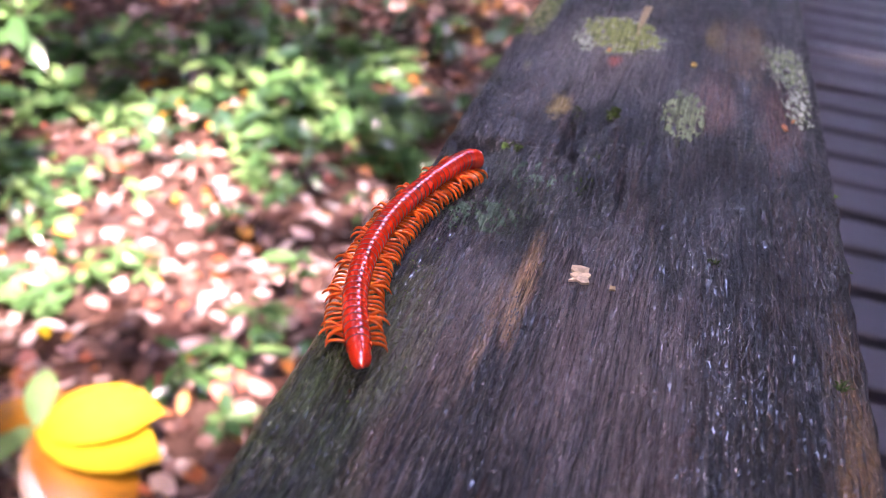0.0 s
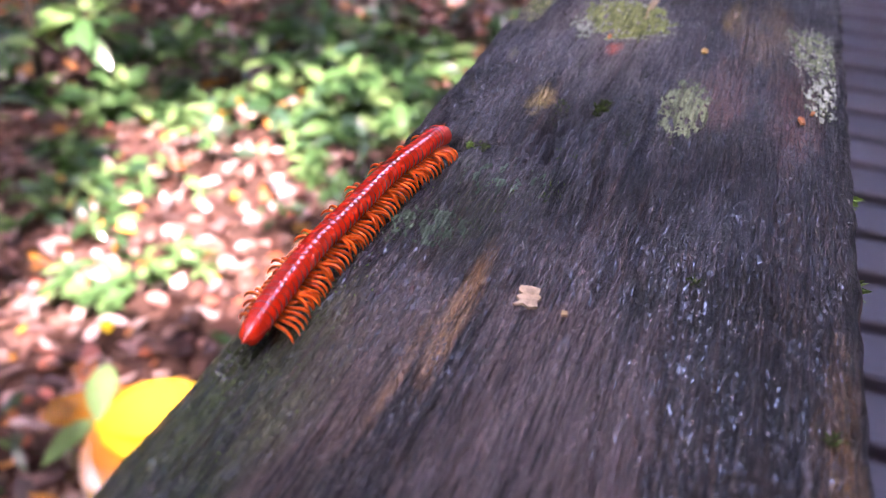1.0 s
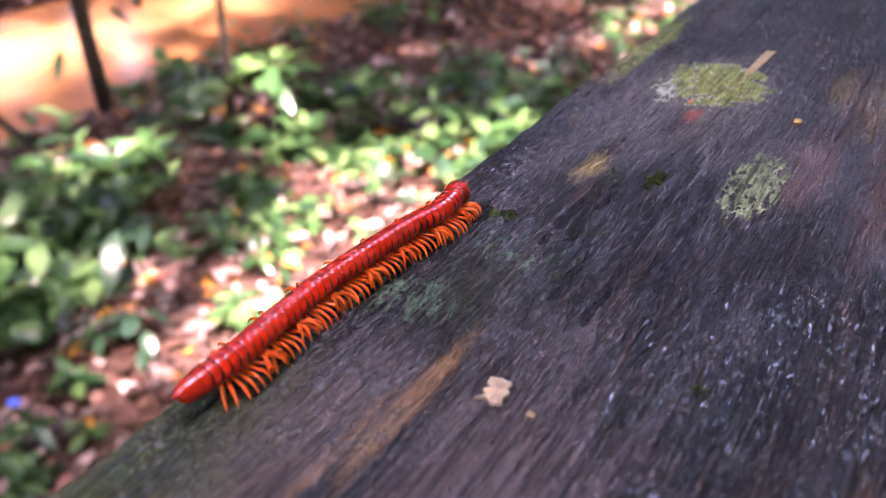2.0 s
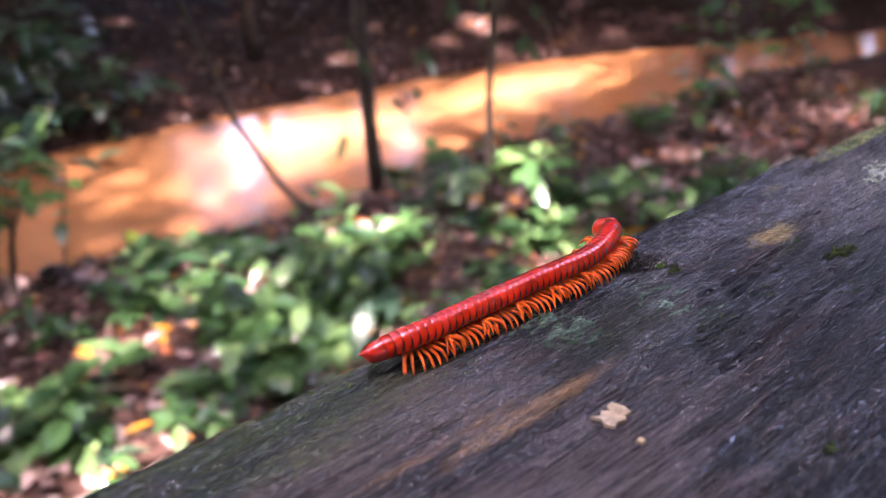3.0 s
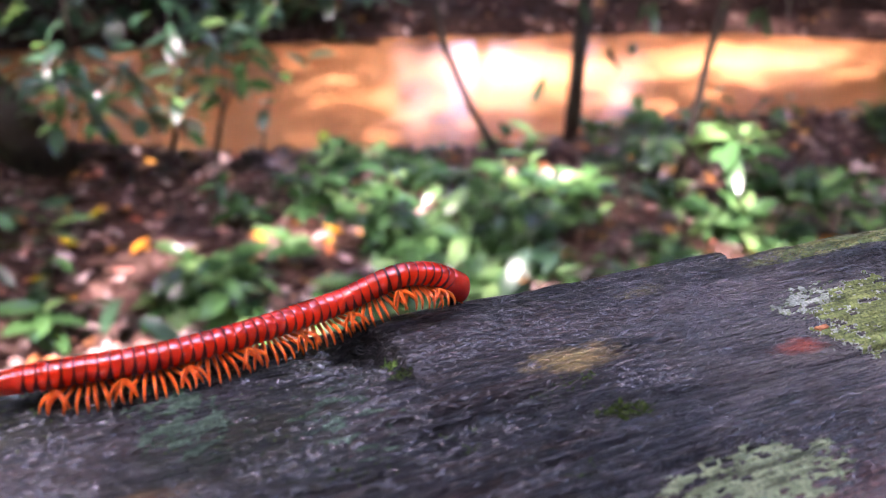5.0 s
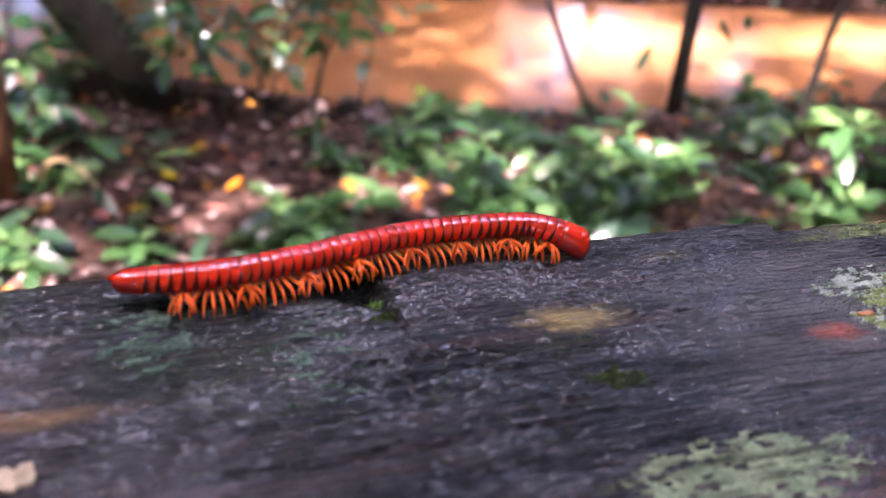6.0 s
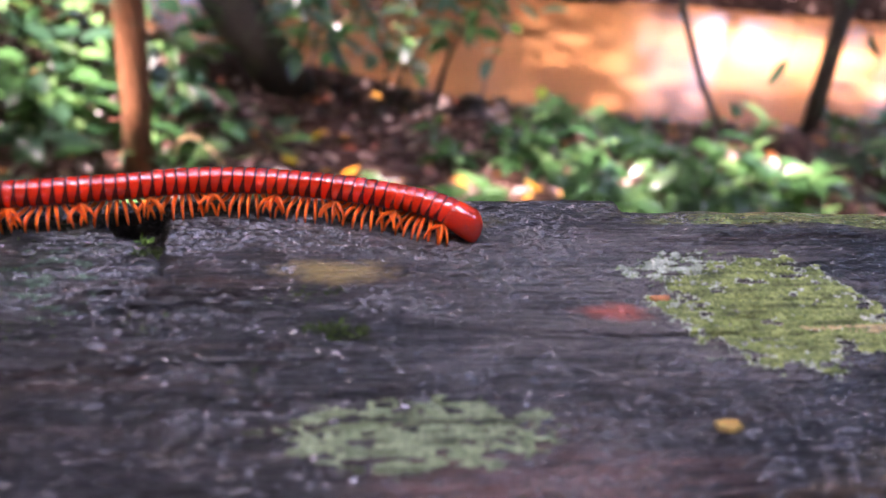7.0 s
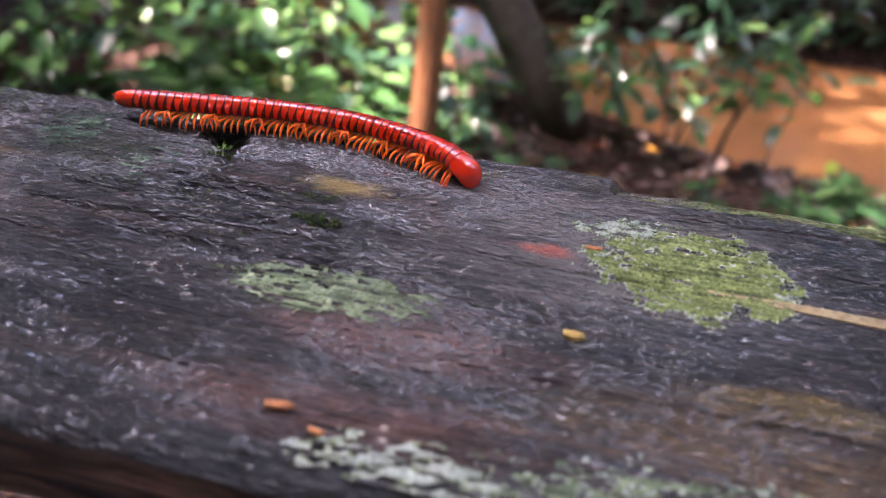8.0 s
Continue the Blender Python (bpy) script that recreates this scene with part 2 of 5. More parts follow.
def barky(name, dark, light):
    m, nt, b = material(name, 0.75, 0.3)
    g = noise_of(nt, coords(nt, (1, 1, 0.2)), 60, 4, 0.6)
    col = ramp(nt, g, (0.3, dark), (0.7, light))
    col = blend(nt, ramp(nt, noise_of(nt, coords(nt), 9, 3), (0.5, 0.0), (0.7, 0.5)), col, (0.07, 0.085, 0.04))
    put(nt, b.inputs["Base Color"], col)
    put(nt, b.inputs["Normal"], relief(nt, g, 0.7, 0.01))
    return m


def crusty(name, a, c, rough=0.75, scale=600, grown=0.0):
    m, nt, b = material(name, rough, 0.3)
    patch = calc(nt, "ADD", calc(nt, "MULTIPLY", noise_of(nt, coords(nt), scale * 0.35, 3, 0.6), 1.6), calc(nt, "SUBTRACT", calc(nt, "MULTIPLY", island_random(nt), 0.4), 0.5))
    col = ramp(nt, patch, (0.15, a), (0.75, c))
    col = blend(nt, ramp(nt, noise_of(nt, coords(nt), scale * 1.8, 3), (0.46, 0.0), (0.66, 0.6)), col, tuple(v * 0.35 for v in a))
    if grown:      # the wood's grain shows through
        col = blend(nt, ramp(nt, noise_of(nt, coords(nt, (1, 0.10, 1)), 620, 3, 0.65, 0.3), (0.46, 0.0), (0.64, grown)), col, tuple(v * 0.22 for v in a))
    put(nt, b.inputs["Base Color"], col)
    put(nt, b.inputs["Normal"], relief(nt, noise_of(nt, coords(nt), scale * 2, 3), 0.8, 0.0005))
    return m


def shell(name, colour, other, rough=0.22, coat=1.0, back=None):
    """Glossy shell; back: the darker colour of a stripe along the back, above that height."""
    m, nt, b = material(name, rough, 0.15)
    fine = noise_of(nt, coords(nt), 900, 3)
    col = blend(nt, ramp(nt, fine, (0.35, 0.0), (0.75, 0.6)), colour, other)
    if back:
        xyz = nt.nodes.new("ShaderNodeSeparateXYZ")
        nt.links.new(coords(nt, (300, 300, 300)), xyz.inputs[0])
        col = blend(nt, ramp(nt, xyz.outputs["Z"], (back[0], 0.0), (back[1], 0.75)), col, back[2])
    put(nt, b.inputs["Base Color"], col)
    b.inputs["Coat Weight"].default_value = coat
    b.inputs["Coat IOR"].default_value = 1.7
    b.inputs["Coat Roughness"].default_value = 0.03
    b.inputs["Subsurface Weight"].default_value = 0.0
    put(nt, b.inputs["Normal"], relief(nt, fine, 0.2, 0.0002))
    return m


FIBRE = wet_fibre()
RAIL, RAILSIDE, BOARD, SOIL, RIVER = rail_wood(), rail_side(), board_wood(), soil(), muddy_water()
GREEN = leafy("fresh_green_leaf", (0.0, (0.022, 0.068, 0.026)), (0.6, (0.050, 0.128, 0.040)), (1.0, (0.120, 0.215, 0.080)))
DEEP = leafy("deep_green_leaf", (0.0, (0.010, 0.032, 0.018)), (1.0, (0.028, 0.072, 0.040)), rough=0.28)
YELLOW = leafy("yellow_dying_leaf", (0.0, (0.40, 0.23, 0.008)), (1.0, (0.45, 0.31, 0.015)), through_light=0.4)
ORANGE = leafy("orange_fallen_leaf", (0.0, (0.60, 0.20, 0.02)), (1.0, (0.62, 0.30, 0.03)))
LITTER = leafy("dead_leaf_litter", (0.0, (0.014, 0.006, 0.005)), (0.40, (0.045, 0.017, 0.012)), (0.66, (0.11, 0.058, 0.045)), (0.82, (0.34, 0.26, 0.25)), (0.93, (0.22, 0.05, 0.025)), (1.0, (0.38, 0.19, 0.02)), island=True, through_light=0.12, rough=0.45)
CANOPY = leafy("canopy_leaf", (0.0, (0.02, 0.05, 0.015)), (1.0, (0.045, 0.10, 0.025)), island=True, through_light=0.12)
LOWLEAF = leafy("undergrowth_leaf", (0.0, (0.010, 0.034, 0.014)), (0.6, (0.038, 0.098, 0.032)), (1.0, (0.120, 0.210, 0.080)), island=True)
BARK_DARK = barky("dark_mossy_bark", (0.012, 0.010, 0.008), (0.045, 0.034, 0.025))
BARK_BROWN = barky("brown_bark", (0.10, 0.036, 0.014), (0.23, 0.095, 0.040))
LICHEN_PALE = crusty("pale_grey_green_lichen", (0.12, 0.16, 0.07), (0.26, 0.31, 0.17), grown=0.9)
LICHEN_WHITE = crusty("whitish_lichen", (0.24, 0.28, 0.20), (0.48, 0.51, 0.41), grown=0.5)
LICHEN_GREEN = crusty("green_lichen", (0.060, 0.090, 0.022), (0.27, 0.32, 0.10), grown=0.65)
LICHEN_GREY = crusty("grey_crumb_lichen", (0.03, 0.06, 0.03), (0.11, 0.17, 0.11), grown=0.8)
MOSS = crusty("green_moss", (0.018, 0.035, 0.008), (0.075, 0.12, 0.02), 0.9)
MOSS_BRIGHT = crusty("bright_green_moss", (0.07, 0.16, 0.02), (0.22, 0.36, 0.06), 0.6)
CHIP = crusty("pale_wood_chip", (0.52, 0.36, 0.20), (0.60, 0.44, 0.28), 0.6, 300)
YELLOWCHIP = crusty("yellow_crumb", (0.42, 0.24, 0.05), (0.52, 0.33, 0.09), 0.6, 300)
TWIG = crusty("dry_tan_sliver", (0.30, 0.20, 0.09), (0.42, 0.30, 0.15), 0.6, 300)
REDCHIP = crusty("orange_wood_chip", (0.50, 0.16, 0.05), (0.55, 0.22, 0.08), 0.6, 300)
RED = shell("glossy_red_shell", (0.84, 0.034, 0.006), (0.72, 0.020, 0.004), 0.25, back=(0.68, 0.98, (0.42, 0.010, 0.006)))
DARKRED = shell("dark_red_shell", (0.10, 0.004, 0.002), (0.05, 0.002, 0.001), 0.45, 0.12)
HEADRED = shell("bright_red_shell", (0.74, 0.026, 0.004), (0.66, 0.018, 0.003), 0.18)
LEGORANGE = shell("orange_leg", (0.84, 0.130, 0.010), (0.74, 0.085, 0.007), 0.35, 0.25)
BLACK = shell("black_eye", (0.01, 0.008, 0.008), (0.02, 0.015, 0.015), 0.2)


# ------------------------------------------------------------ mesh helpers
def mesh_of(name, verts, faces, *mats, smooth=True, slots=None):
    me = bpy.data.meshes.new(name)
    me.from_pydata([tuple(v) for v in verts], [], [tuple(f) for f in faces])
    for m in mats:
        me.materials.append(m)
    if smooth:
        me.polygons.foreach_set("use_smooth", [True] * len(me.polygons))
    if slots is not None:
        me.polygons.foreach_set("material_index", slots)
    me.update()
    return me


def part(name, me, parent, m=None, label=""):
    ob = new(name, me)
    ob.parent = parent
    if m is not None:
        ob.matrix_basis = m
    return tagged(ob, label) if label else ob


def thing(name, label, category, at=None, group="", kind=""):
    ob = new(name)
    ob.empty_display_size = 0.05
    if at is not None:
        ob.matrix_basis = at
    return tagged(ob, label, category, group, kind)


def tube(points, radii, seg=8):
    """Verts and faces of a tapered tube along points, closed at both ends."""
    pts = [Vector(p) for p in points]
    verts, faces = [], []
    side = None
    for i, p in enumerate(pts):
        d = (pts[min(i + 1, len(pts) - 1)] - pts[max(i - 1, 0)]).normalized()
        if side is None:
            side = d.orthogonal().normalized()
        side = (side - d * side.dot(d)).normalized()
        up = d.cross(side)
        for k in range(seg):
            a = 2 * math.pi * k / seg
            verts.append(p + (side * math.cos(a) + up * math.sin(a)) * radii[i])
    for i in range(len(pts) - 1):
        for k in range(seg):
            faces.append((i * seg + k, i * seg + (k + 1) % seg, (i + 1) * seg + (k + 1) % seg, (i + 1) * seg + k))
    faces.append(tuple(range(seg - 1, -1, -1)))
    faces.append(tuple((len(pts) - 1) * seg + k for k in range(seg)))
    return verts, faces


def catmull(pts, n):
    """n points at even lengths along a smooth curve through pts."""
    p = [Vector(q) for q in pts]
    p = [p[0] * 2 - p[1]] + p + [p[-1] * 2 - p[-2]]
    fine = []
    for i in range(1, len(p) - 2):
        for k in range(12):
            t = k / 12
            fine.append(0.5 * (2 * p[i] + (p[i + 1] - p[i - 1]) * t + (2 * p[i - 1] - 5 * p[i] + 4 * p[i + 1] - p[i + 2]) * t * t + (3 * p[i] - p[i - 1] - 3 * p[i + 1] + p[i + 2]) * t ** 3))
    fine.append(p[-2])
    run = [0.0]
    for a, c in zip(fine, fine[1:]):
        run.append(run[-1] + (c - a).length)
    out, j = [], 0
    for k in range(n):
        s = run[-1] * k / (n - 1)
        while j < len(run) - 2 and run[j + 1] < s:
            j += 1
        f = (s - run[j]) / max(run[j + 1] - run[j], 1e-9)
        out.append(fine[j].lerp(fine[j + 1], min(max(f, 0), 1)))
    return out


def smoothstep(a, c, v):
    t = min(max((v - a) / (c - a), 0.0), 1.0)
    return t * t * (3 - 2 * t)


# ------------------------------------------------------------ ground, river, deck
def near_edge(y):
    return np.interp(y, [-12, -1, 0.6, 1.6, 2.5, 4, 6, 8.5, 14], [-9.5, -6.2, -5.4, -4.98, -4.88, -4.95, -4.6, -4.5, -2.0])


def far_edge(y):
    return np.interp(y, [-12, -1, 2.2, 4, 7, 8.8, 10, 14], [-12.0, -8.6, -8.2, -8.0, -7.4, -6.6, -5.8, -3.4])


def ground_z(x, y):
    a, c = x - near_edge(y), far_edge(y) - x
    bumps = 0.05 * noise.noise((x * 0.9, y * 0.9, 0.3)) + 0.02 * noise.noise((x * 3, y * 3, 1.3))
    if a > 0:
        return BANK + bumps - 0.10 * (1 - smoothstep(0, 0.7, a)) - 0.33 * (1 - smoothstep(-0.02, 0.12, a))
    if c > 0:
        return WATER - 0.02 + 0.12 * smoothstep(0, 0.25, c) + min(c, 4) * 0.16 + bumps * smoothstep(0, 0.6, c) + max(c - 4, 0) * 0.10
    return WATER - 0.25


def ground():
    xs = np.concatenate([np.linspace(-600, -30, 6), np.linspace(-24, -10.5, 12), np.linspace(-10, -0.2, 120), np.linspace(0.2, 6, 14), np.linspace(9, 600, 8)])
    ys = np.concatenate([np.linspace(-600, -20, 6), np.linspace(-14, -4.2, 16), np.linspace(-4, 10, 120), np.linspace(10.5, 24, 14), np.linspace(40, 600, 6)])
    verts = [(x, y, ground_z(x, y)) for y in ys for x in xs]
    w = len(xs)
    faces = [(j * w + i, j * w + i + 1, (j + 1) * w + i + 1, (j + 1) * w + i) for j in range(len(ys) - 1) for i in range(w - 1)]
    ob = new("ground", mesh_of("ground", verts, faces, SOIL))
    tagged(ob, "brown forest floor of leaf mould sloping to a river", "ground", kind="structure")


def river():
    ys = np.linspace(-12, 14, 53)
    verts, faces = [], []
    for y in ys:
        for k in range(9):
            f = k / 8
            verts.append(((near_edge(y) + 0.3) * (1 - f) + (far_edge(y) - 0.3) * f, y, WATER))
    for j in range(len(ys) - 1):
        for k in range(8):
            faces.append((j * 9 + k + 1, j * 9 + k, (j + 1) * 9 + k, (j + 1) * 9 + k + 1))
    tagged(new("water", mesh_of("water", verts, faces, RIVER)), "muddy orange-brown river water, smooth and partly sunlit", "river", kind="structure")


def board_mesh(name, lx, ly, lz, mat, bev=0.004):
    bm = bmesh.new()
    bmesh.ops.create_cube(bm, size=1.0)
    bmesh.ops.scale(bm, vec=(lx, ly, lz), verts=bm.verts)
    bmesh.ops.bevel(bm, geom=list(bm.edges), offset=bev, segments=1, affect="EDGES")
    me = bpy.data.meshes.new(name)
    bm.to_mesh(me)
    bm.free()
    me.materials.append(mat)
    return me


def deck():
    d = thing("boardwalk", "dark wet wooden boardwalk deck of cross boards", "boardwalk", kind="structure")
    rng = random.Random(4)
    me = board_mesh("board", 1.75, 0.128, 0.035, BOARD)
    for k in range(46):
        y = -2.0 + k * 0.168
        part("board", me, d, pose(0.92 + rng.uniform(-0.01, 0.01), y, -0.0175 + rng.uniform(-0.003, 0.003), rng.uniform(-0.6, 0.6), 0, rng.uniform(-0.35, 0.35)))
    beam = board_mesh("joist", 0.09, 8.0, 0.16, BOARD)
    for x in (0.25, 1.6):
        part("joist", beam, d, pose(x, 1.8, -0.119))
    leg = board_mesh("pile", 0.12, 0.12, 1.1, BOARD)
    for x in (0.25, 1.6):
        for y in (-1.6, 1.2, 4.6):
            part("pile", leg, d, pose(x, y, -0.74))


# ------------------------------------------------------------ handrail
CRACKS = [  # x at the start, start and end along the rail, half width, depth, drift of x per metre
    (-0.0028, 0.038, 0.102, 0.0008, 0.0030, -0.05), (0.005, 0.060, 0.086, 0.0006, 0.0022, -0.05), (-0.017, -0.055, 0.012, 0.0005, 0.0016, 0.04),
    (-0.020, 0.066, 0.090, 0.0008, 0.0030, -0.2), (-0.008, -0.075, -0.010, 0.0004, 0.0012, 0.03), (0.010, -0.03, 0.06, 0.0004, 0.0010, 0.0),
    (0.020, -0.07, 0.01, 0.0004, 0.0014, 0.02), (0.034, -0.04, 0.05, 0.0004, 0.0010, 0.0), (-0.014, 0.12, 0.19, 0.0004, 0.0014, 0.05),
    (0.044, -0.02, 0.12, 0.0004, 0.0010, 0.0), (-0.045, 0.19, 0.30, 0.0006, 0.0020, -0.03), (-0.028, 0.22, 0.33, 0.0006, 0.0018, 0.0),
    (0.002, 0.06, 0.13, 0.0004, 0.0014, 0.05), (0.028, 0.15, 0.24, 0.0005, 0.0018, 0.0), (-0.036, -0.08, -0.02, 0.0005, 0.0012, 0.1)]

GROOVES = [(-0.026, 0.052, 0.098, 0.0011, 0.0030), (-0.021, 0.058, 0.100, 0.0009, 0.0026), (-0.010, 0.072, 0.112, 0.0011, 0.0026), (-0.013, 0.020, 0.062, 0.0008, 0.0022),
           (-0.003, 0.028, 0.074, 0.0007, 0.0018), (-0.016, 0.062, 0.084, 0.0010, 0.0024), (0.004, 0.085, 0.130, 0.0007, 0.0018), (-0.032, 0.110, 0.150, 0.0008, 0.0018)]


def top_height(x, y):
    warp = 0.0012 * noise.noise((x * 60, y * 30, 8.0))
    deep = 0.5 + 0.9 * noise.noise((x * 45, y * 14, 6.0))
    a = abs(noise.noise(((x + warp) * 640, y * 15, 2.0)))
    b = abs(noise.noise(((x + warp) * 1300, y * 40, 4.0)))
    h = -0.0009 * max(0.0, 1 - a / 0.13) * max(deep, 0.05) - 0.00018 * max(0.0, 1 - b / 0.2)
    h += 0.0007 * noise.noise((x * 30, y * 12, 9.0)) + 0.00025 * noise.noise((x * 160, y * 90, 5.0)) + 0.00006 * noise.noise((x * 600, y * 420, 3.0))
    for cx, y0, y1, w, dep, drift in CRACKS:
        if y0 - 0.01 < y < y1 + 0.01:
            c = cx + drift * (y - y0) + 0.0009 * noise.noise((cx * 50, y * 60, 0.5))
            h -= dep * math.exp(-((x - c) / w) ** 2) * smoothstep(y0 - 0.01, y0 + 0.01, y) * (1 - smoothstep(y1 - 0.01, y1 + 0.01, y))
    # the cross break near the outer edge: a black hollow at the edge that narrows inwards
    c = 0.0625 + (x + 0.0625) * 0.26 + 0.0014 * noise.noise((x * 260, 0.0, 4.0))
    out = (1 - smoothstep(-0.054, -0.024, x)) * (0.25 + 0.75 * smoothstep(-0.0620, -0.0575, x))
    hollow = smoothstep(-0.0610, -0.0570, x) * (1 - smoothstep(-0.052, -0.040, x))
    wide = 0.0006 + 0.0012 * out + 0.0068 * hollow + 0.0010 * noise.noise((x * 420, 3.0, 1.0))
    h -= (0.0008 + 0.0020 * out + 0.0034 * hollow) * (1 - smoothstep(0.35 * wide, wide, abs(y - c + 0.0040 * hollow))) * (1 - smoothstep(-0.038, -0.028, x))
    # the wood on the near side of the break has sunk a little
    h -= 0.0014 * (1 - smoothstep(-0.056, -0.036, x)) * smoothstep(0.015, 0.045, y) * (1 - smoothstep(0.058, 0.064, y))
    # black crumbled grooves that run on from the break
    for gx, gy0, gy1, gw, gd in GROOVES:
        if gy0 < y < gy1:
            c = gx + 0.0016 * noise.noise((gx * 90, y * 120, 2.5))
            bite = smoothstep(-0.25, 0.2, noise.noise((x * 150, y * 110, gx * 100)))
            h -= gd * bite * math.exp(-((x - c) / gw) ** 2) * smoothstep(gy0, gy0 + 0.006, y) * (1 - smoothstep(gy1 - 0.006, gy1, y))
    # a flake has split off the outer edge farther on
    rim = -0.052 + 0.003 * noise.noise((y * 40, 1.0, 7.0))
    h -= 0.0032 * (1 - smoothstep(rim - 0.003, rim + 0.001, x)) * smoothstep(0.1715, 0.1745, y + 0.002 * noise.noise((x * 300, 2.0, 2.0)))
    return h


def handrail():
    rail = thing("handrail", "dark weathered wet wooden handrail plank with moss and lichen", "handrail")
    ys = np.concatenate([np.linspace(-1.4, -0.16, 22), np.arange(-0.15, -0.10, 0.001), np.arange(-0.10, 0.26, 0.0007), np.arange(0.26, 0.34, 0.001), np.linspace(0.365, 2.6, 36)])
    left, right, thick, rad, bend = 0.0650, 0.0660, 0.021, 0.004, 0.004
    prof = [(-left, -thick, 0.0), (-left, -thick * 0.7, 0.0), (-left, -0.011, 0.2)]
    prof += [(-left + rad - rad * math.cos(a), -rad + rad * math.sin(a), 0.6 + 0.4 * a) for a in np.linspace(0.0, 1.4, 6)]
    prof += [(x, 0.0, 1.0) for x in np.linspace(-left + rad + 0.0005, right - bend - 0.0005, 320)]
    prof += [(right - bend + bend * math.cos(a), -bend + bend * math.sin(a), 0.6 + 0.4 * a) for a in np.linspace(1.4, 0.0, 6)]
    prof += [(right, -0.009, 0.2), (right + 0.0003, -0.011, 0.0), (right, -0.013, 0.0), (right - 0.0006, -0.015, 0.0), (right, -thick * 0.85, 0.0), (right - 0.002, -thick, 0.0)]
    verts, w = [], len(prof)
    for y in ys:
        le = 0.0012 * noise.noise((y * 22, 0.0, 11.0)) + 0.0007 * noise.noise((y * 90, 0.0, 12.0))
        ri = 0.0012 * noise.noise((y * 22, 0.0, 21.0)) + 0.0009 * noise.noise((y * 90, 0.0, 22.0))
        for x, z, f in prof:
            shift = le * smoothstep(-0.05, -0.06, x) if x < 0 else ri * smoothstep(0.05, 0.06, x)
            side = (0.0016 * noise.noise((z * 320, y * 12, x)) + 0.0012 * noise.noise((z * 900, y * 40, x + 3))) * (1 - f) if f < 1 else 0.0
            verts.append((x + shift + side, y, TOP + z + f * top_height(x, y)))
    n = len(ys)
    faces = [(j * w + i, j * w + i + 1, (j + 1) * w + i + 1, (j + 1) * w + i) for j in range(n - 1) for i in range(w - 1)]
    faces += [(j * w + w - 1, j * w, (j + 1) * w, (j + 1) * w + w - 1) for j in range(n - 1)]
    faces += [tuple(range(w - 1, -1, -1)), tuple((n - 1) * w + i for i in range(w))]
    slots = [1 if i < 3 or i > w - 9 else 0 for j in range(n - 1) for i in range(w - 1)] + [1] * (n + 1)
    part("top_board", mesh_of("top_board", verts, faces, RAIL, RAILSIDE, slots=slots), rail)
    rng = random.Random(64)
    verts, faces = [], []
    for _ in range(42000):
        x, y = rng.uniform(-0.061, 0.060), rng.triangular(-0.11, 0.27, 0.08)
        damp = noise.noise((x * 55, y * 24, 12.0)) + 0.7 * noise.noise((x * 170, y * 75, 14.0)) + (0.28 if y > 0.12 else 0.12 if x < -0.012 else -0.05 if x < 0.004 else -0.22)
        if damp < rng.uniform(0.0, 0.5):
            continue
        ln, w = rng.uniform(0.0004, 0.0015), rng.uniform(0.00010, 0.00026)
        up, skew, k = w * rng.uniform(0.7, 1.5), rng.uniform(-0.12, 0.12), len(verts)
        for f, g in ((-0.3, 1.0), (0.3, 0.9)):
            z = TOP + top_height(x, y + f * ln)
            cx = x + skew * f * ln
            verts += [(cx - w * g, y + f * ln, z - 0.0001), (cx, y + f * ln, z + up * g), (cx + w * g, y + f * ln, z - 0.0001)]
        verts += [(x - skew * 0.5 * ln, y - 0.5 * ln, TOP + top_height(x, y - 0.5 * ln) - 0.00005), (x + skew * 0.5 * ln, y + 0.5 * ln, TOP + top_height(x, y + 0.5 * ln) - 0.00005)]
        faces += [(k, k + 1, k + 4, k + 3), (k + 1, k + 2, k + 5, k + 4), (k + 6, k + 1, k), (k + 6, k + 2, k + 1), (k + 7, k + 3, k + 4), (k + 7, k + 4, k + 5)]
    tagged(part("raised_grain", mesh_of("raised_grain", verts, faces, FIBRE), rail), "wet raised fibres of the weathered wood", kind="stuff")
    post = board_mesh("post", 0.09, 0.09, 0.87, BOARD)
    for y in (-1.2, 0.75, 2.4):
        part("post", post, rail, pose(0.0, y, 0.436))


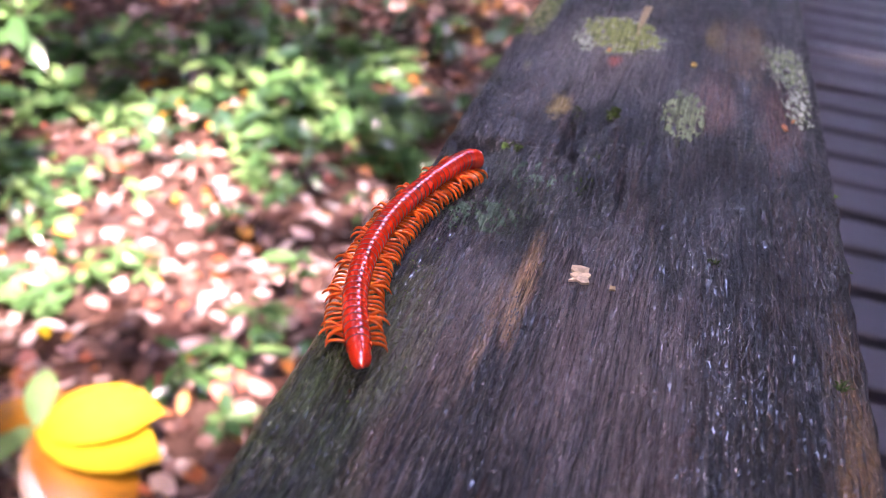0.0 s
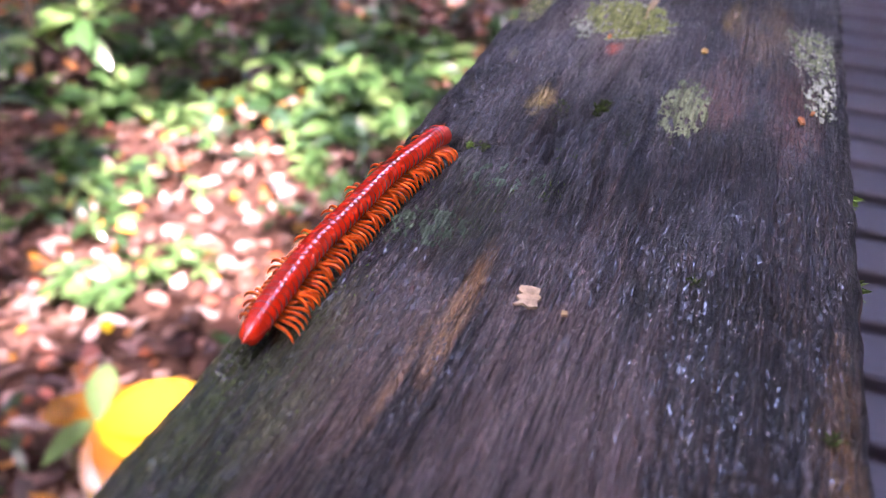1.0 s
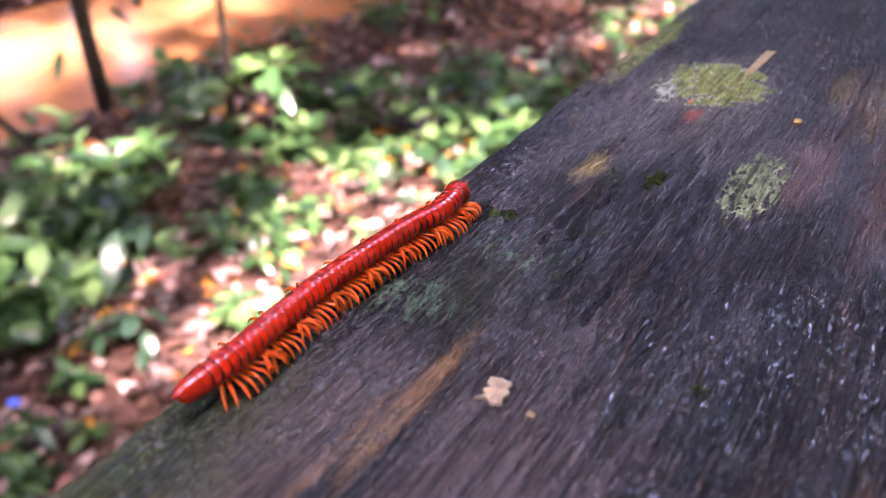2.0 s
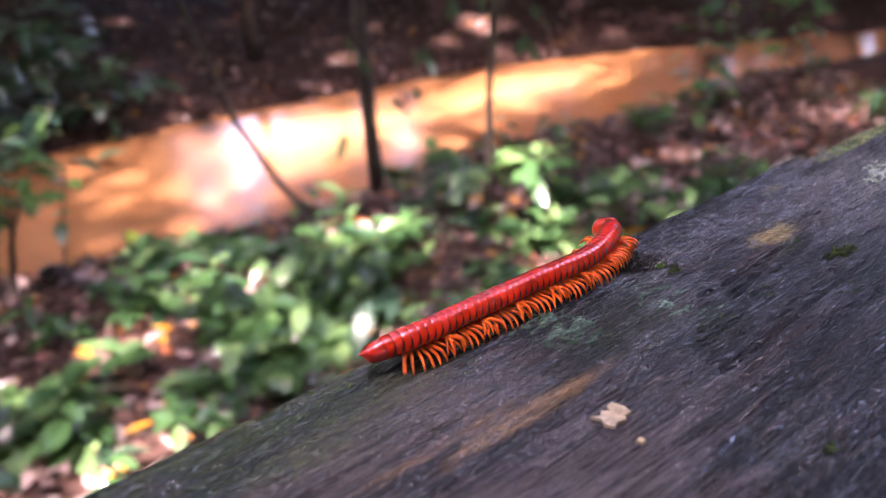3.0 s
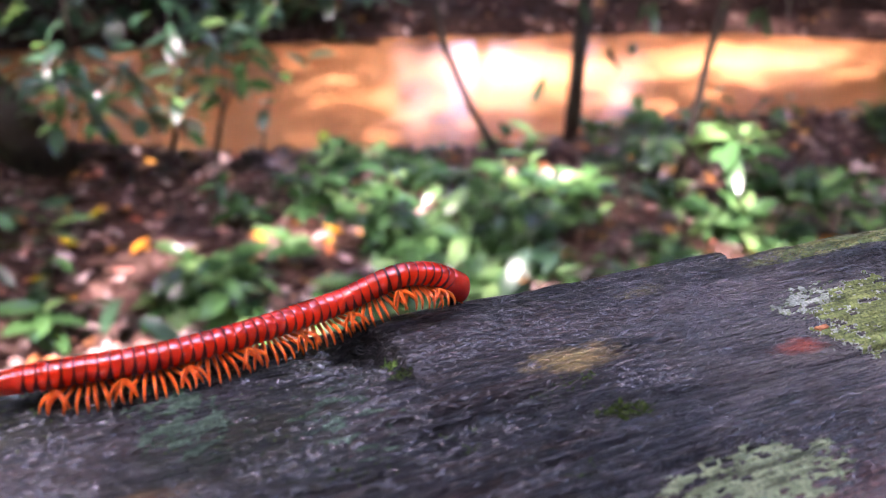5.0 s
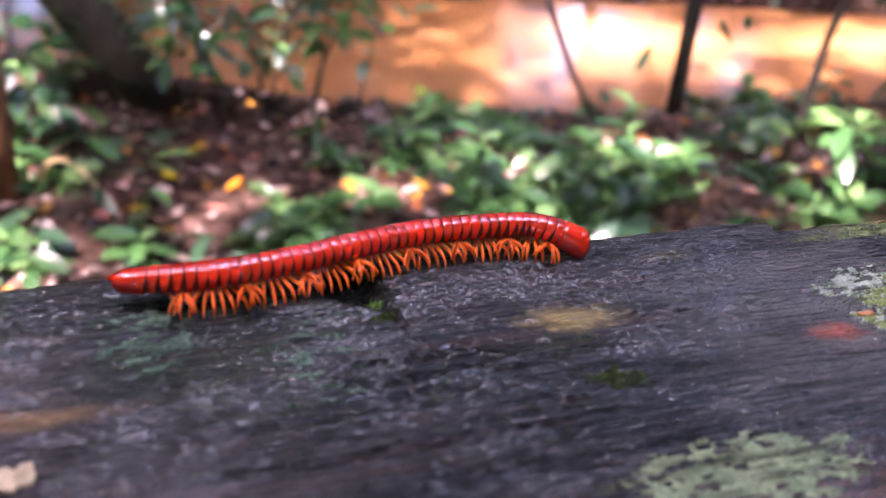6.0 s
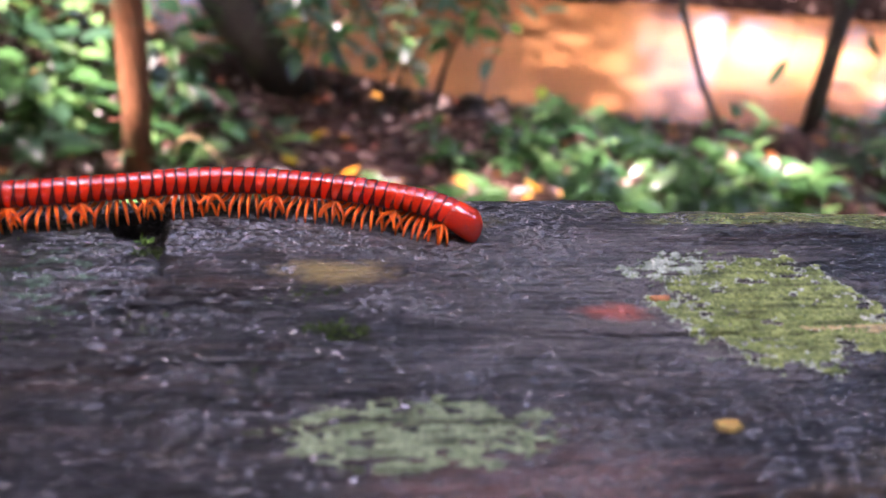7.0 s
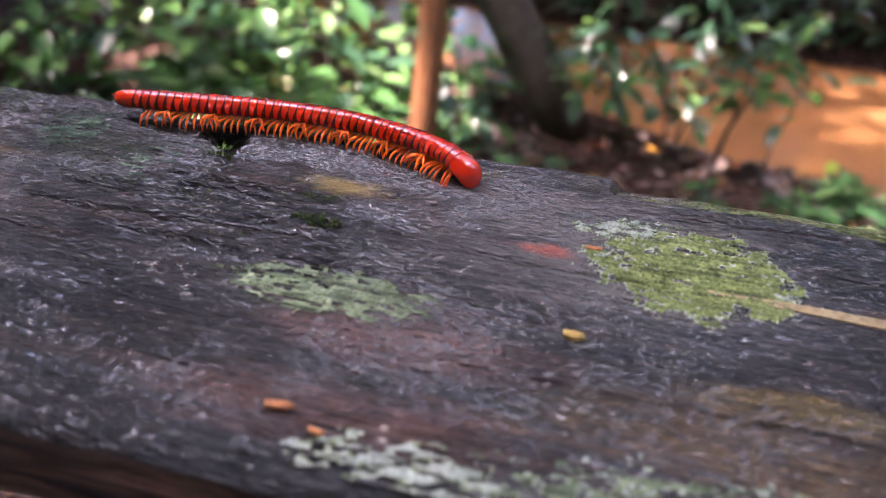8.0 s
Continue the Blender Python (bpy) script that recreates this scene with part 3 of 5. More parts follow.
# ------------------------------------------------------------ what grows and lies on the handrail
def crust(name, label, cx, cy, rx, ry, turn, mat, rim, seed, lace=0.0, cell=0.00028, thick=0.0005):
    """A lichen: a thin lobed sheet grown over the wood, full of holes, with a paler rim."""
    nu, nv = int(2.5 * rx / cell), int(2.5 * ry / cell)
    ca, sa = math.cos(radians(turn)), math.sin(radians(turn))
    rng = random.Random(seed)
    level, place = {}, {}
    for i in range(nu + 1):
        for j in range(nv + 1):
            u, v = -1.25 + 2.5 * i / nu, -1.25 + 2.5 * j / nv
            mx, my = u * rx * 1000, v * ry * 1000
            lobes = 0.30 * noise.noise((mx * 0.16 + seed, my * 0.16, 0.0)) + 0.20 * noise.noise((mx * 0.5, my * 0.5, seed)) + 0.10 * noise.noise((mx * 1.4, my * 1.4, seed + 5.0))
            holes = 0.55 * noise.noise((mx * 0.50 + 9.0, my * 0.16, seed)) + 0.45 * noise.noise((mx * 1.5, my * 0.42, seed + 2.0))
            edge = 1 - math.hypot(u, v) + lobes
            body = min(edge * 2.2, holes - lace + 0.35 * min(edge, 0.6))
            x, y = cx + mx * ca / 1000 - my * sa / 1000, cy + mx * sa / 1000 + my * ca / 1000
            if body > 0 and abs(x) < 0.0615:
                level[i, j] = body
                lump = 0.5 + 0.9 * noise.noise((mx * 1.3, my * 1.3, seed + 8.0)) + rng.uniform(-0.15, 0.15)
                place[i, j] = (x + rng.uniform(-0.4, 0.4) * cell, y + rng.uniform(-0.4, 0.4) * cell, TOP + top_height(x, y) + 0.00012 + thick * min(1.0, body * 9) * lump)
    verts, index, faces, slots = [], {}, [], []
    for i, j in level:
        ring = [(i, j), (i + 1, j), (i + 1, j + 1), (i, j + 1)]
        if all(q in level for q in ring):
            for q in ring:
                if q not in index:
                    index[q] = len(verts)
                    verts.append(place[q])
            faces.append([index[q] for q in ring])
            slots.append(1 if min(level[q] for q in ring) < 0.07 else 0)
    ob = new(name, mesh_of(name, verts, faces, mat, rim, slots=slots))
    return tagged(ob, label, name.split("_")[-1], kind="stuff")


def moss_tuft(label, cx, cy, rx, ry, seed, count, length=0.003, z=None, hang=0.0, mat=MOSS):
    """Many tiny leaflets that stand up from the wood."""
    rng = random.Random(seed)
    verts, faces = [], []
    for _ in range(count):
        a, r = rng.uniform(0, 6.28), math.sqrt(rng.random())
        x, y = cx + rx * r * math.cos(a), cy + ry * r * math.sin(a)
        if noise.noise((x * 420, y * 260, seed)) < 0.25 * r - 0.1:
            continue
        z0 = (TOP + top_height(x, y) if z is None else z) - 0.0003
        d = Vector((rng.uniform(-1, 1) + hang, rng.uniform(-1, 1), rng.uniform(0.15, 1.0) - abs(hang) * 0.3)).normalized()
        s = d.orthogonal().normalized()
        s.rotate(Matrix.Rotation(rng.uniform(0, 3.14), 3, d))
        ln, wd = length * rng.uniform(0.5, 1.2), length * rng.uniform(0.12, 0.22)
        p = Vector((x, y, z0))
        k = len(verts)
        n = d.cross(s) * wd * 0.5
        verts += [p, p + d * ln * 0.5 + s * wd + n, p + d * ln, p + d * ln * 0.5 - s * wd + n]
        faces += [(k, k + 1, k + 2), (k, k + 2, k + 3)]
    return tagged(new("moss", mesh_of("moss", verts, faces, mat, smooth=False)), label, "moss", kind="stuff")


def flake(name, label, category, outline, cx, cy, turn, thick, mat, lift=0.0006, curl=0.0):
    """A flat torn chip with the given outline in millimetres."""
    n = len(outline)
    a = radians(turn)
    verts, faces = [], []
    for layer in (0, 1):
        for u, v in outline:
            x, y = (u * math.cos(a) - v * math.sin(a)) / 1000, (u * math.sin(a) + v * math.cos(a)) / 1000
            verts.append((x, y, thick * layer + curl * (x * x + y * y) * 1000))
    verts += [(0, 0, 0), (0, 0, thick * 1.25)]
    for i in range(n):
        j = (i + 1) % n
        faces += [(i, j, n + j, n + i), (n + i, n + j, 2 * n + 1), (j, i, 2 * n)]
    ob = new(name, mesh_of(name, verts, faces, mat, smooth=False))
    ob.matrix_basis = pose(cx, cy, TOP + top_height(cx, cy) + lift)
    return tagged(ob, label, category)


def on_the_rail():
    crust("green_lichen", "broad ragged green lichen with a whitish rim on the dark wood", -0.019, 0.194, 0.0185, 0.0235, 0, LICHEN_GREEN, LICHEN_WHITE, 3, -0.20)
    crust("pale_lichen", "whitish crumbs of lichen on the dark wood", -0.034, 0.177, 0.0065, 0.013, 10, LICHEN_WHITE, LICHEN_PALE, 5, 0.06)
    crust("pale_lichen", "pale grey-green lichen spread thinly on the dark wood", 0.013, 0.119, 0.0085, 0.024, 0, LICHEN_PALE, LICHEN_PALE, 8, -0.05, thick=0.0003)
    crust("pale_lichen", "pale green lichen on the edge of the handrail", 0.0545, 0.190, 0.0105, 0.032, 8, LICHEN_PALE, LICHEN_WHITE, 11, 0.02, 0.00034)
    crust("pale_lichen", "whitish lichen on the edge of the handrail", 0.0572, 0.148, 0.0075, 0.022, 8, LICHEN_WHITE, LICHEN_PALE, 12, 0.06)
    crust("grey_lichen", "thin crumbs of grey lichen near a crack", -0.041, 0.020, 0.014, 0.012, 25, LICHEN_GREY, LICHEN_GREY, 14, 0.12, 0.00022, 0.0003)
    crust("grey_lichen", "thin crumbs of grey lichen near a crack", -0.030, 0.050, 0.016, 0.012, 0, LICHEN_GREY, LICHEN_GREY, 15, 0.26, 0.00022, 0.0003)
    crust("yellow_lichen", "thin yellow-green lichen on the split outer edge", -0.057, 0.235, 0.006, 0.05, 0, LICHEN_GREEN, LICHEN_PALE, 17, 0.02, 0.00034, 0.0003)
    moss_tuft("small tuft of green moss on dark wood", -0.0125, 0.1055, 0.0022, 0.0062, 21, 260, 0.0022)
    moss_tuft("small tuft of green moss in a crack", -0.0415, 0.0660, 0.0035, 0.0032, 22, 200, 0.002)
    moss_tuft("bright green sprig of moss in a crack", -0.0445, 0.0655, 0.0012, 0.0026, 31, 50, 0.0024, TOP - 0.0006, mat=MOSS_BRIGHT)
    moss_tuft("thin bright film of moss on dark wood", -0.036, 0.030, 0.014, 0.020, 32, 190, 0.0009, mat=MOSS_BRIGHT)
    moss_tuft("thin bright film of moss on dark wood", -0.050, -0.025, 0.012, 0.045, 33, 520, 0.0011, mat=MOSS_BRIGHT)
    moss_tuft("scattered green moss on dark wood", -0.015, 0.050, 0.004, 0.009, 41, 120, 0.0015)
    moss_tuft("scattered green moss on dark wood", -0.017, 0.071, 0.004, 0.008, 42, 100, 0.0015)
    moss_tuft("scattered green moss on dark wood", -0.026, 0.101, 0.002, 0.007, 43, 110, 0.0018)
    moss_tuft("scattered green moss on dark wood", -0.001, 0.089, 0.002, 0.006, 44, 70, 0.0014)
    moss_tuft("tiny tuft of green moss on dark wood", 0.0262, 0.0225, 0.0016, 0.0018, 23, 90, 0.002)
    moss_tuft("thin film of green moss on dark wood", -0.024, 0.098, 0.003, 0.008, 24, 150, 0.0014)
    moss_tuft("thin film of green moss on dark wood", -0.028, 0.035, 0.012, 0.014, 25, 170, 0.0012)
    moss_tuft("tiny tuft of green moss on the edge", 0.0575, -0.018, 0.0022, 0.003, 26, 90, 0.002)
    moss_tuft("sprig of bright green moss hanging off the edge", 0.0655, 0.112, 0.0015, 0.003, 27, 70, 0.007, TOP - 0.017, 1.6, MOSS_BRIGHT)
    moss_tuft("sprig of bright green moss hanging off the edge", 0.0655, 0.058, 0.0012, 0.003, 28, 50, 0.007, TOP - 0.015, 1.6, MOSS_BRIGHT)
    flake("wood_chip", "pale torn wood chip on the dark plank", "wood chip", [(-3.0, -3.6), (-0.8, -2.6), (0.6, -3.9), (2.6, -3.2), (2.2, -1.2), (3.1, 0.4), (2.2, 1.5), (2.6, 3.4), (0.4, 4.0), (-2.2, 3.6), (-2.4, 1.9), (-1.3, 0.9), (-2.6, -0.3), (-1.6, -1.6)], -0.0083, -0.0003, 8, 0.0007, CHIP, curl=0.012)
    flake("wood_crumb", "small orange crumb beside the wood chip", "crumb", [(-0.8, -0.6), (0.7, -0.9), (1.0, 0.6), (-0.4, 1.0)], 0.0008, -0.0025, 20, 0.0006, TWIG)
    flake("yellow_crumb", "small yellow crumb on the dark wood", "crumb", [(-0.9, -2.2), (0.8, -2.0), (1.3, 0.2), (0.5, 2.3), (-1.0, 1.8), (-1.3, -0.2)], 0.0140, 0.171, 0, 0.0008, YELLOWCHIP)
    flake("wood_sliver", "long tan wood sliver on the plank", "sliver", [(-0.4, -18), (0.5, -17), (1.6, -4), (2.6, 14), (3.4, 28), (-0.4, 27), (-0.9, 8), (-0.6, -6)], -0.0130, 0.214, 0, 0.0003, TWIG, lift=0.0002)
    flake("orange_chip", "orange wood chip on the dark plank", "wood chip", [(-0.8, -2.6), (0.7, -2.0), (1.0, 1.5), (0, 3.0), (-1.0, 1.6)], 0.0500, 0.1245, 12, 0.0007, REDCHIP)
    flake("orange_chip", "orange wood chip on the dark plank", "wood chip", [(-0.6, -1.6), (0.5, -1.2), (0.7, 1.2), (-0.5, 1.5)], 0.0535, 0.133, -8, 0.0006, REDCHIP)
    flake("red_crumb", "red crumb of bark beside the lichen", "crumb", [(-0.8, -2.0), (0.7, -1.6), (0.6, 1.8), (-0.6, 2.0)], -0.0225, 0.171, 5, 0.0006, REDCHIP)


# ------------------------------------------------------------ plants
def leaf_mesh(name, length, width, mat, droop=0.25, fold=0.25, seg=5):
    verts, faces = [], []
    for i in range(seg + 1):
        t = i / seg
        w = width * 0.5 * math.sin(math.pi * min(t * 0.93 + 0.03, 1)) ** 0.75 if i < seg else 0.002
        y, z = length * t, -droop * length * t * t
        verts += [(-w, y, z + fold * w), (0, y, z), (w, y, z + fold * w)]
    for i in range(seg):
        k = i * 3
        faces += [(k, k + 1, k + 4, k + 3), (k + 1, k + 2, k + 5, k + 4)]
    return mesh_of(name, verts, faces, mat)


LEAVES = [leaf_mesh("leaf", 0.17, 0.075, GREEN), leaf_mesh("leaf", 0.14, 0.07, GREEN, 0.4), leaf_mesh("leaf", 0.19, 0.065, DEEP, 0.5), leaf_mesh("leaf", 0.15, 0.08, DEEP, 0.3)]
YLEAF2 = leaf_mesh("leaf", 0.18, 0.12, leafy("brown_yellow_leaf", (0.0, (0.22, 0.085, 0.006)), (1.0, (0.28, 0.12, 0.008)), through_light=0.3), 0.3, -0.15)
PALELEAF = leaf_mesh("leaf", 0.14, 0.09, leafy("pale_bluish_leaf", (0.0, (0.42, 0.50, 0.50)), (1.0, (0.46, 0.54, 0.54)), through_light=0.2), 0.2)
PINKLEAF = leaf_mesh("leaf", 0.12, 0.07, leafy("pink_leaf", (0.0, (0.42, 0.17, 0.12)), (1.0, (0.45, 0.19, 0.14)), through_light=0.2), 0.2)
LIMELEAF = leaf_mesh("leaf", 0.12, 0.09, leafy("lime_leaf", (0.0, (0.30, 0.42, 0.03)), (1.0, (0.34, 0.45, 0.04)), through_light=0.4), 0.2)
CREAMLEAF = leaf_mesh("leaf", 0.16, 0.07, leafy("cream_dead_leaf", (0.0, (0.48, 0.40, 0.22)), (1.0, (0.52, 0.44, 0.25)), through_light=0.2), 0.15)
SCRAP = crusty("blue_plastic", (0.03, 0.08, 0.45), (0.05, 0.12, 0.55), 0.3, 60)
YLEAF = leaf_mesh("leaf", 0.17, 0.11, YELLOW, 0.15, 0.12)


def plant(name, label, category, base, tip, leaves, size, seed, group="", kinds=(0, 1), spread=0.22, from_=0.35, bark=BARK_DARK, thick=0.006):
    """A shrub: a bent stem from base to tip with leaves round it."""
    rng = random.Random(seed)
    b, t = Vector(base), Vector(tip)
    p = thing(name, label, category, Matrix.Translation(b), group)
    side = Vector((rng.uniform(-1, 1), rng.uniform(-1, 1), 0)) * (t - b).length * 0.08
    line = [Vector(), (t - b) * 0.35 + side, (t - b) * 0.7 + side * 0.6, t - b]
    path = catmull(line, 9)
    v, f = tube(path, [thick * (1 - 0.08 * i) for i in range(9)], 6)
    part("stem", mesh_of("stem", v, f, bark), p)
    for k in range(leaves):
        h = from_ + (1 - from_) * (k + rng.random()) / leaves
        q = path[min(int(h * 8), 7)].lerp(path[min(int(h * 8) + 1, 8)], h * 8 % 1)
        yaw = rng.uniform(0, 360)
        out = rng.uniform(0.0, spread)
        d = Vector((-math.sin(radians(yaw)), math.cos(radians(yaw)), rng.uniform(-0.1, 0.35)))
        s = size * rng.uniform(0.7, 1.25)
        m = Matrix.Translation(q + d * out) @ pose(0, 0, 0, rng.uniform(-25, 25), rng.uniform(-25, 25), yaw) @ Matrix.Scale(s, 4)
        part("leaf", LEAVES[rng.choice(kinds)], p, m)
    return p


def seedlings():
    rng = random.Random(12)
    spots = []
    for _ in range(4000):
        x, y = rng.uniform(-5.0, -0.8), rng.uniform(-3.0, 8.0)
        if x < near_edge(y) + 0.15 or (x > -1.6 and y < 1.35):
            continue
        dense = 0.65 + 0.25 * smoothstep(1.2, 2.4, y) + 0.4 * smoothstep(-0.6, -1.6, y)
        dense *= 0.6 + 0.4 * smoothstep(-1.8, -2.8, x)
        if x > -2.7 and 1.2 < y < 2.7:
            dense *= 0.6
        if x < -3.3 and -0.7 < y < 1.25:
            dense *= 0.15
        if y > 4.1 and x < -2.5:
            dense *= 0.22
        by_river = x < near_edge(y) + 1.0 and 0.0 < y < 3.2
        if by_river:
            dense *= 0.45
        if rng.random() > dense * 0.85 or any((x - u) ** 2 + (y - v) ** 2 < 0.024 for u, v in spots):
            continue
        spots.append((x, y))
        if len(spots) > 185:
            break
    for k, (x, y) in enumerate(spots):
        h = rng.uniform(0.14, 0.42) * (0.32 if x < near_edge(y) + 1.1 and 0.0 < y < 4.2 else 0.85)
        z = ground_z(x, y)
        plant("seedling", "low green forest seedling with oval leaves", "seedling", (x, y, z - 0.01), (x + rng.uniform(-0.06, 0.06), y + rng.uniform(-0.06, 0.06), z + h), rng.randint(5, 8), rng.uniform(0.75, 1.25) * (0.65 if x > -2.8 and y < 3.2 else 1.0), 100 + k, "seedlings on the bank", (0, 1, 2, 3, 2, 3), 0.07, 0.3, thick=0.004)


def undergrowth():
    """Low leafy plants too many to count, between the seedlings."""
    rng = random.Random(88)
    proto = [(v.co.copy()) for v in LEAVES[0].vertices], [tuple(p.vertices) for p in LEAVES[0].polygons]
    verts, faces, made = [], [], 0
    while made < 360:
        low = made >= 170
        x, y = (rng.uniform(-3.5, -1.7), rng.uniform(0.2, 1.7)) if made >= 300 else (rng.uniform(-3.4, -0.9), rng.uniform(1.5, 4.8)) if low else (rng.uniform(-4.9, -1.05), rng.uniform(-3.2, 6.5))
        if not low and x > -1.9 and y < 1.45 or x > -0.7 - 0.35 * (y - 1.0) + 0.6 * (y > 3):
            continue
        open_litter = (x > -2.7 and 0.9 < y < 2.7) or (x < -3.2 and -0.7 < y < 1.1)
        if low and noise.noise((x * 1.9, y * 1.9, 2.2)) < -0.05:
            continue
        if not low and (x < near_edge(y) + 0.12 or (open_litter and rng.random() < (0.6 if x > -2.8 else 0.85)) or noise.noise((x * 1.3, y * 1.3, 4.4)) < -0.12 or (y < 0.2 and rng.random() < 0.65) or (y > 2.6 and rng.random() < (0.9 if y > 4.1 else 0.6)) or (x < near_edge(y) + 1.0 and 0.0 < y < 3.2 and rng.random() < 0.6)):
            continue
        made += 1
        h, yaw0, z = rng.uniform(0.03, 0.14) if low else rng.uniform(0.08, 0.36), rng.uniform(0, 360), ground_z(x, y)
        if x < near_edge(y) + 1.1 and 0.0 < y < 4.2:
            h *= 0.4
        n = rng.randint(5, 8)
        for k in range(n):
            m = pose(x, y, z + h * (0.5 + 0.5 * k / n), rng.uniform(-20, 35), rng.uniform(-25, 25), yaw0 + k * 137.5) @ Matrix.Scale(rng.uniform(0.7, 1.35) * (0.6 if x > -2.8 and y < 3.2 else 1.0), 4)
            k0 = len(verts)
            verts += [m @ v for v in proto[0]]
            faces += [tuple(k0 + i for i in f) for f in proto[1]]
        k0 = len(verts)
        for q in range(3):
            verts += [(x + 0.004 * math.cos(2.1 * q), y + 0.004 * math.sin(2.1 * q), z - 0.02), (x + 0.003 * math.cos(2.1 * q), y + 0.003 * math.sin(2.1 * q), z + h)]
        faces += [(k0 + 2 * q, k0 + (2 * q + 2) % 6, k0 + (2 * q + 3) % 6, k0 + 2 * q + 1) for q in range(3)]
    tagged(new("undergrowth", mesh_of("undergrowth", verts, faces, LOWLEAF)), "low green leafy undergrowth on the forest floor", "undergrowth", kind="stuff")


def saplings():
    g = ground_z
    plant("sapling", "leafy green sapling by the river bank", "sapling", (-4.75, 0.62, g(-4.75, 0.62) - 0.01), (-4.62, 1.05, -0.12), 34, 1.05, 7, "saplings", (2, 3, 0), 0.26, 0.4, thick=0.012)
    plant("sapling", "leafy green sapling by the river bank", "sapling", (-4.80, 0.36, g(-4.8, 0.36) - 0.01), (-4.70, 0.42, 0.15), 40, 1.0, 8, "saplings", (2, 3), 0.34, 0.35, thick=0.012)
    plant("sapling", "leafy green sapling by the river bank", "sapling", (-4.95, 0.10, g(-4.95, 0.1) - 0.01), (-4.95, -0.10, -0.55), 24, 0.9, 9, "saplings", (1, 3, 0), 0.30, 0.45, thick=0.008)
    plant("sapling", "slender sapling with a tuft of pale sunlit leaves", "sapling", (-3.36, 3.05, g(-3.36, 3.05) - 0.01), (-3.22, 3.3, -0.66), 26, 1.35, 10, "saplings", (0, 1), 0.12, 0.75, thick=0.007)
    plant("sapling", "slender sapling with a tuft of pale sunlit leaves", "sapling", (-3.6, 2.95, g(-3.6, 2.95) - 0.01), (-3.52, 3.0, -0.72), 11, 1.0, 11, "saplings", (0, 1), 0.1, 0.7, thick=0.006)
    plant("sapling", "leafy green sapling by the river bank", "sapling", (-4.85, -0.20, g(-4.85, -0.2) - 0.01), (-4.72, -0.05, 0.2), 40, 1.0, 19, "saplings", (2, 3), 0.32, 0.4, thick=0.012)
    plant("sapling", "leafy green sapling by the river bank", "sapling", (-4.9, 0.35, g(-4.9, 0.35) - 0.01), (-4.85, 0.25, -0.6), 20, 0.95, 20, "saplings", (1, 0, 3), 0.28, 0.5, thick=0.008)
    plant("sapling", "leafy green sapling by the river bank", "sapling", (-4.70, 0.63, g(-4.70, 0.63) - 0.01), (-4.60, 0.75, -0.25), 22, 1.1, 61, "saplings", (0, 3, 1), 0.24, 0.45, thick=0.008)
    plant("sapling", "leafy green sapling by the river bank", "sapling", (-4.75, 0.93, g(-4.75, 0.93) - 0.01), (-4.65, 1.05, -0.45), 8, 1.0, 62, "saplings", (0, 3, 1), 0.24, 0.45, thick=0.008)
    plant("sapling", "leafy green sapling by the river bank", "sapling", (-4.65, -0.22, g(-4.65, -0.22) - 0.01), (-4.55, -0.10, -0.30), 28, 1.1, 63, "saplings", (0, 3, 1), 0.24, 0.45, thick=0.008)
    for k, (x, y, h) in enumerate([(-4.9, -2.2, 1.0), (-5.2, -2.9, 1.2), (-4.6, -3.4, 0.9), (-4.4, -2.6, 0.7), (-5.3, -1.9, 0.9), (-4.2, -1.6, 0.6), (-5.1, -1.1, 0.7), (-4.5, -4.1, 1.2), (-3.8, -3.2, 0.6), (-4.1, 6.4, 0.9), (-4.0, 7.6, 1.0), (-2.6, 7.4, 0.7), (-3.2, 8.6, 1.0), (-4.7, -1.9, 0.9), (-4.4, -2.2, 0.8), (-4.8, -2.7, 1.1), (-4.1, -2.9, 0.7), (-5.0, -3.2, 1.1), (-4.3, -3.7, 0.9), (-5.2, -2.4, 1.2), (-4.6, -3.0, 0.7), (-4.95, -1.5, 0.7), (-4.0, -2.2, 0.5), (-5.5, -3.0, 1.3), (-4.2, -4.5, 1.1), (-4.8, -4.6, 1.3), (-4.55, -0.95, 0.55)]):
        plant("shrub", "leafy green understorey shrub in dappled shade", "shrub", (x, y, g(x, y) - 0.01), (x + 0.1, y + 0.1, g(x, y) + h), 36, 1.3, 40 + k, "understorey shrubs", (0, 1, 3), 0.28, 0.2, thick=0.01)
    for k, (x, y, h) in enumerate([(-8.75, -0.3, 0.9), (-8.7, 0.5, 1.0), (-8.6, 1.2, 0.9), (-8.8, 1.8, 1.1), (-8.6, 2.5, 0.7), (-9.2, 0.9, 1.0), (-9.2, 2.2, 1.0), (-8.9, -1.1, 1.0)]):
        plant("shrub", "dark leafy shrub on the far river bank", "shrub", (x, y, g(x, y) - 0.01), (x + 0.35, y + 0.1, g(x, y) + h), 44, 1.7, 140 + k, "far bank shrubs", (2, 3), 0.42, 0.1, thick=0.012)
    # odd leaves that stand out on the bank
    odd = plant("sapling", "thin sapling with one pale leaf and one pink leaf", "sapling", (-4.62, 0.40, g(-4.62, 0.40) - 0.01), (-4.58, 0.50, -0.76), 3, 0.8, 71, "saplings", (0, 3), 0.05, 0.6, thick=0.004)
    part("leaf", PALELEAF, odd, pose(0.03, 0.12, 0.40, -50, 15, 70) @ Matrix.Scale(1.25, 4), "pale bluish-white leaf")
    part("leaf", PINKLEAF, odd, pose(0.02, -0.02, 0.40, -30, 10, 140) @ Matrix.Scale(1.0, 4), "pink leaf")
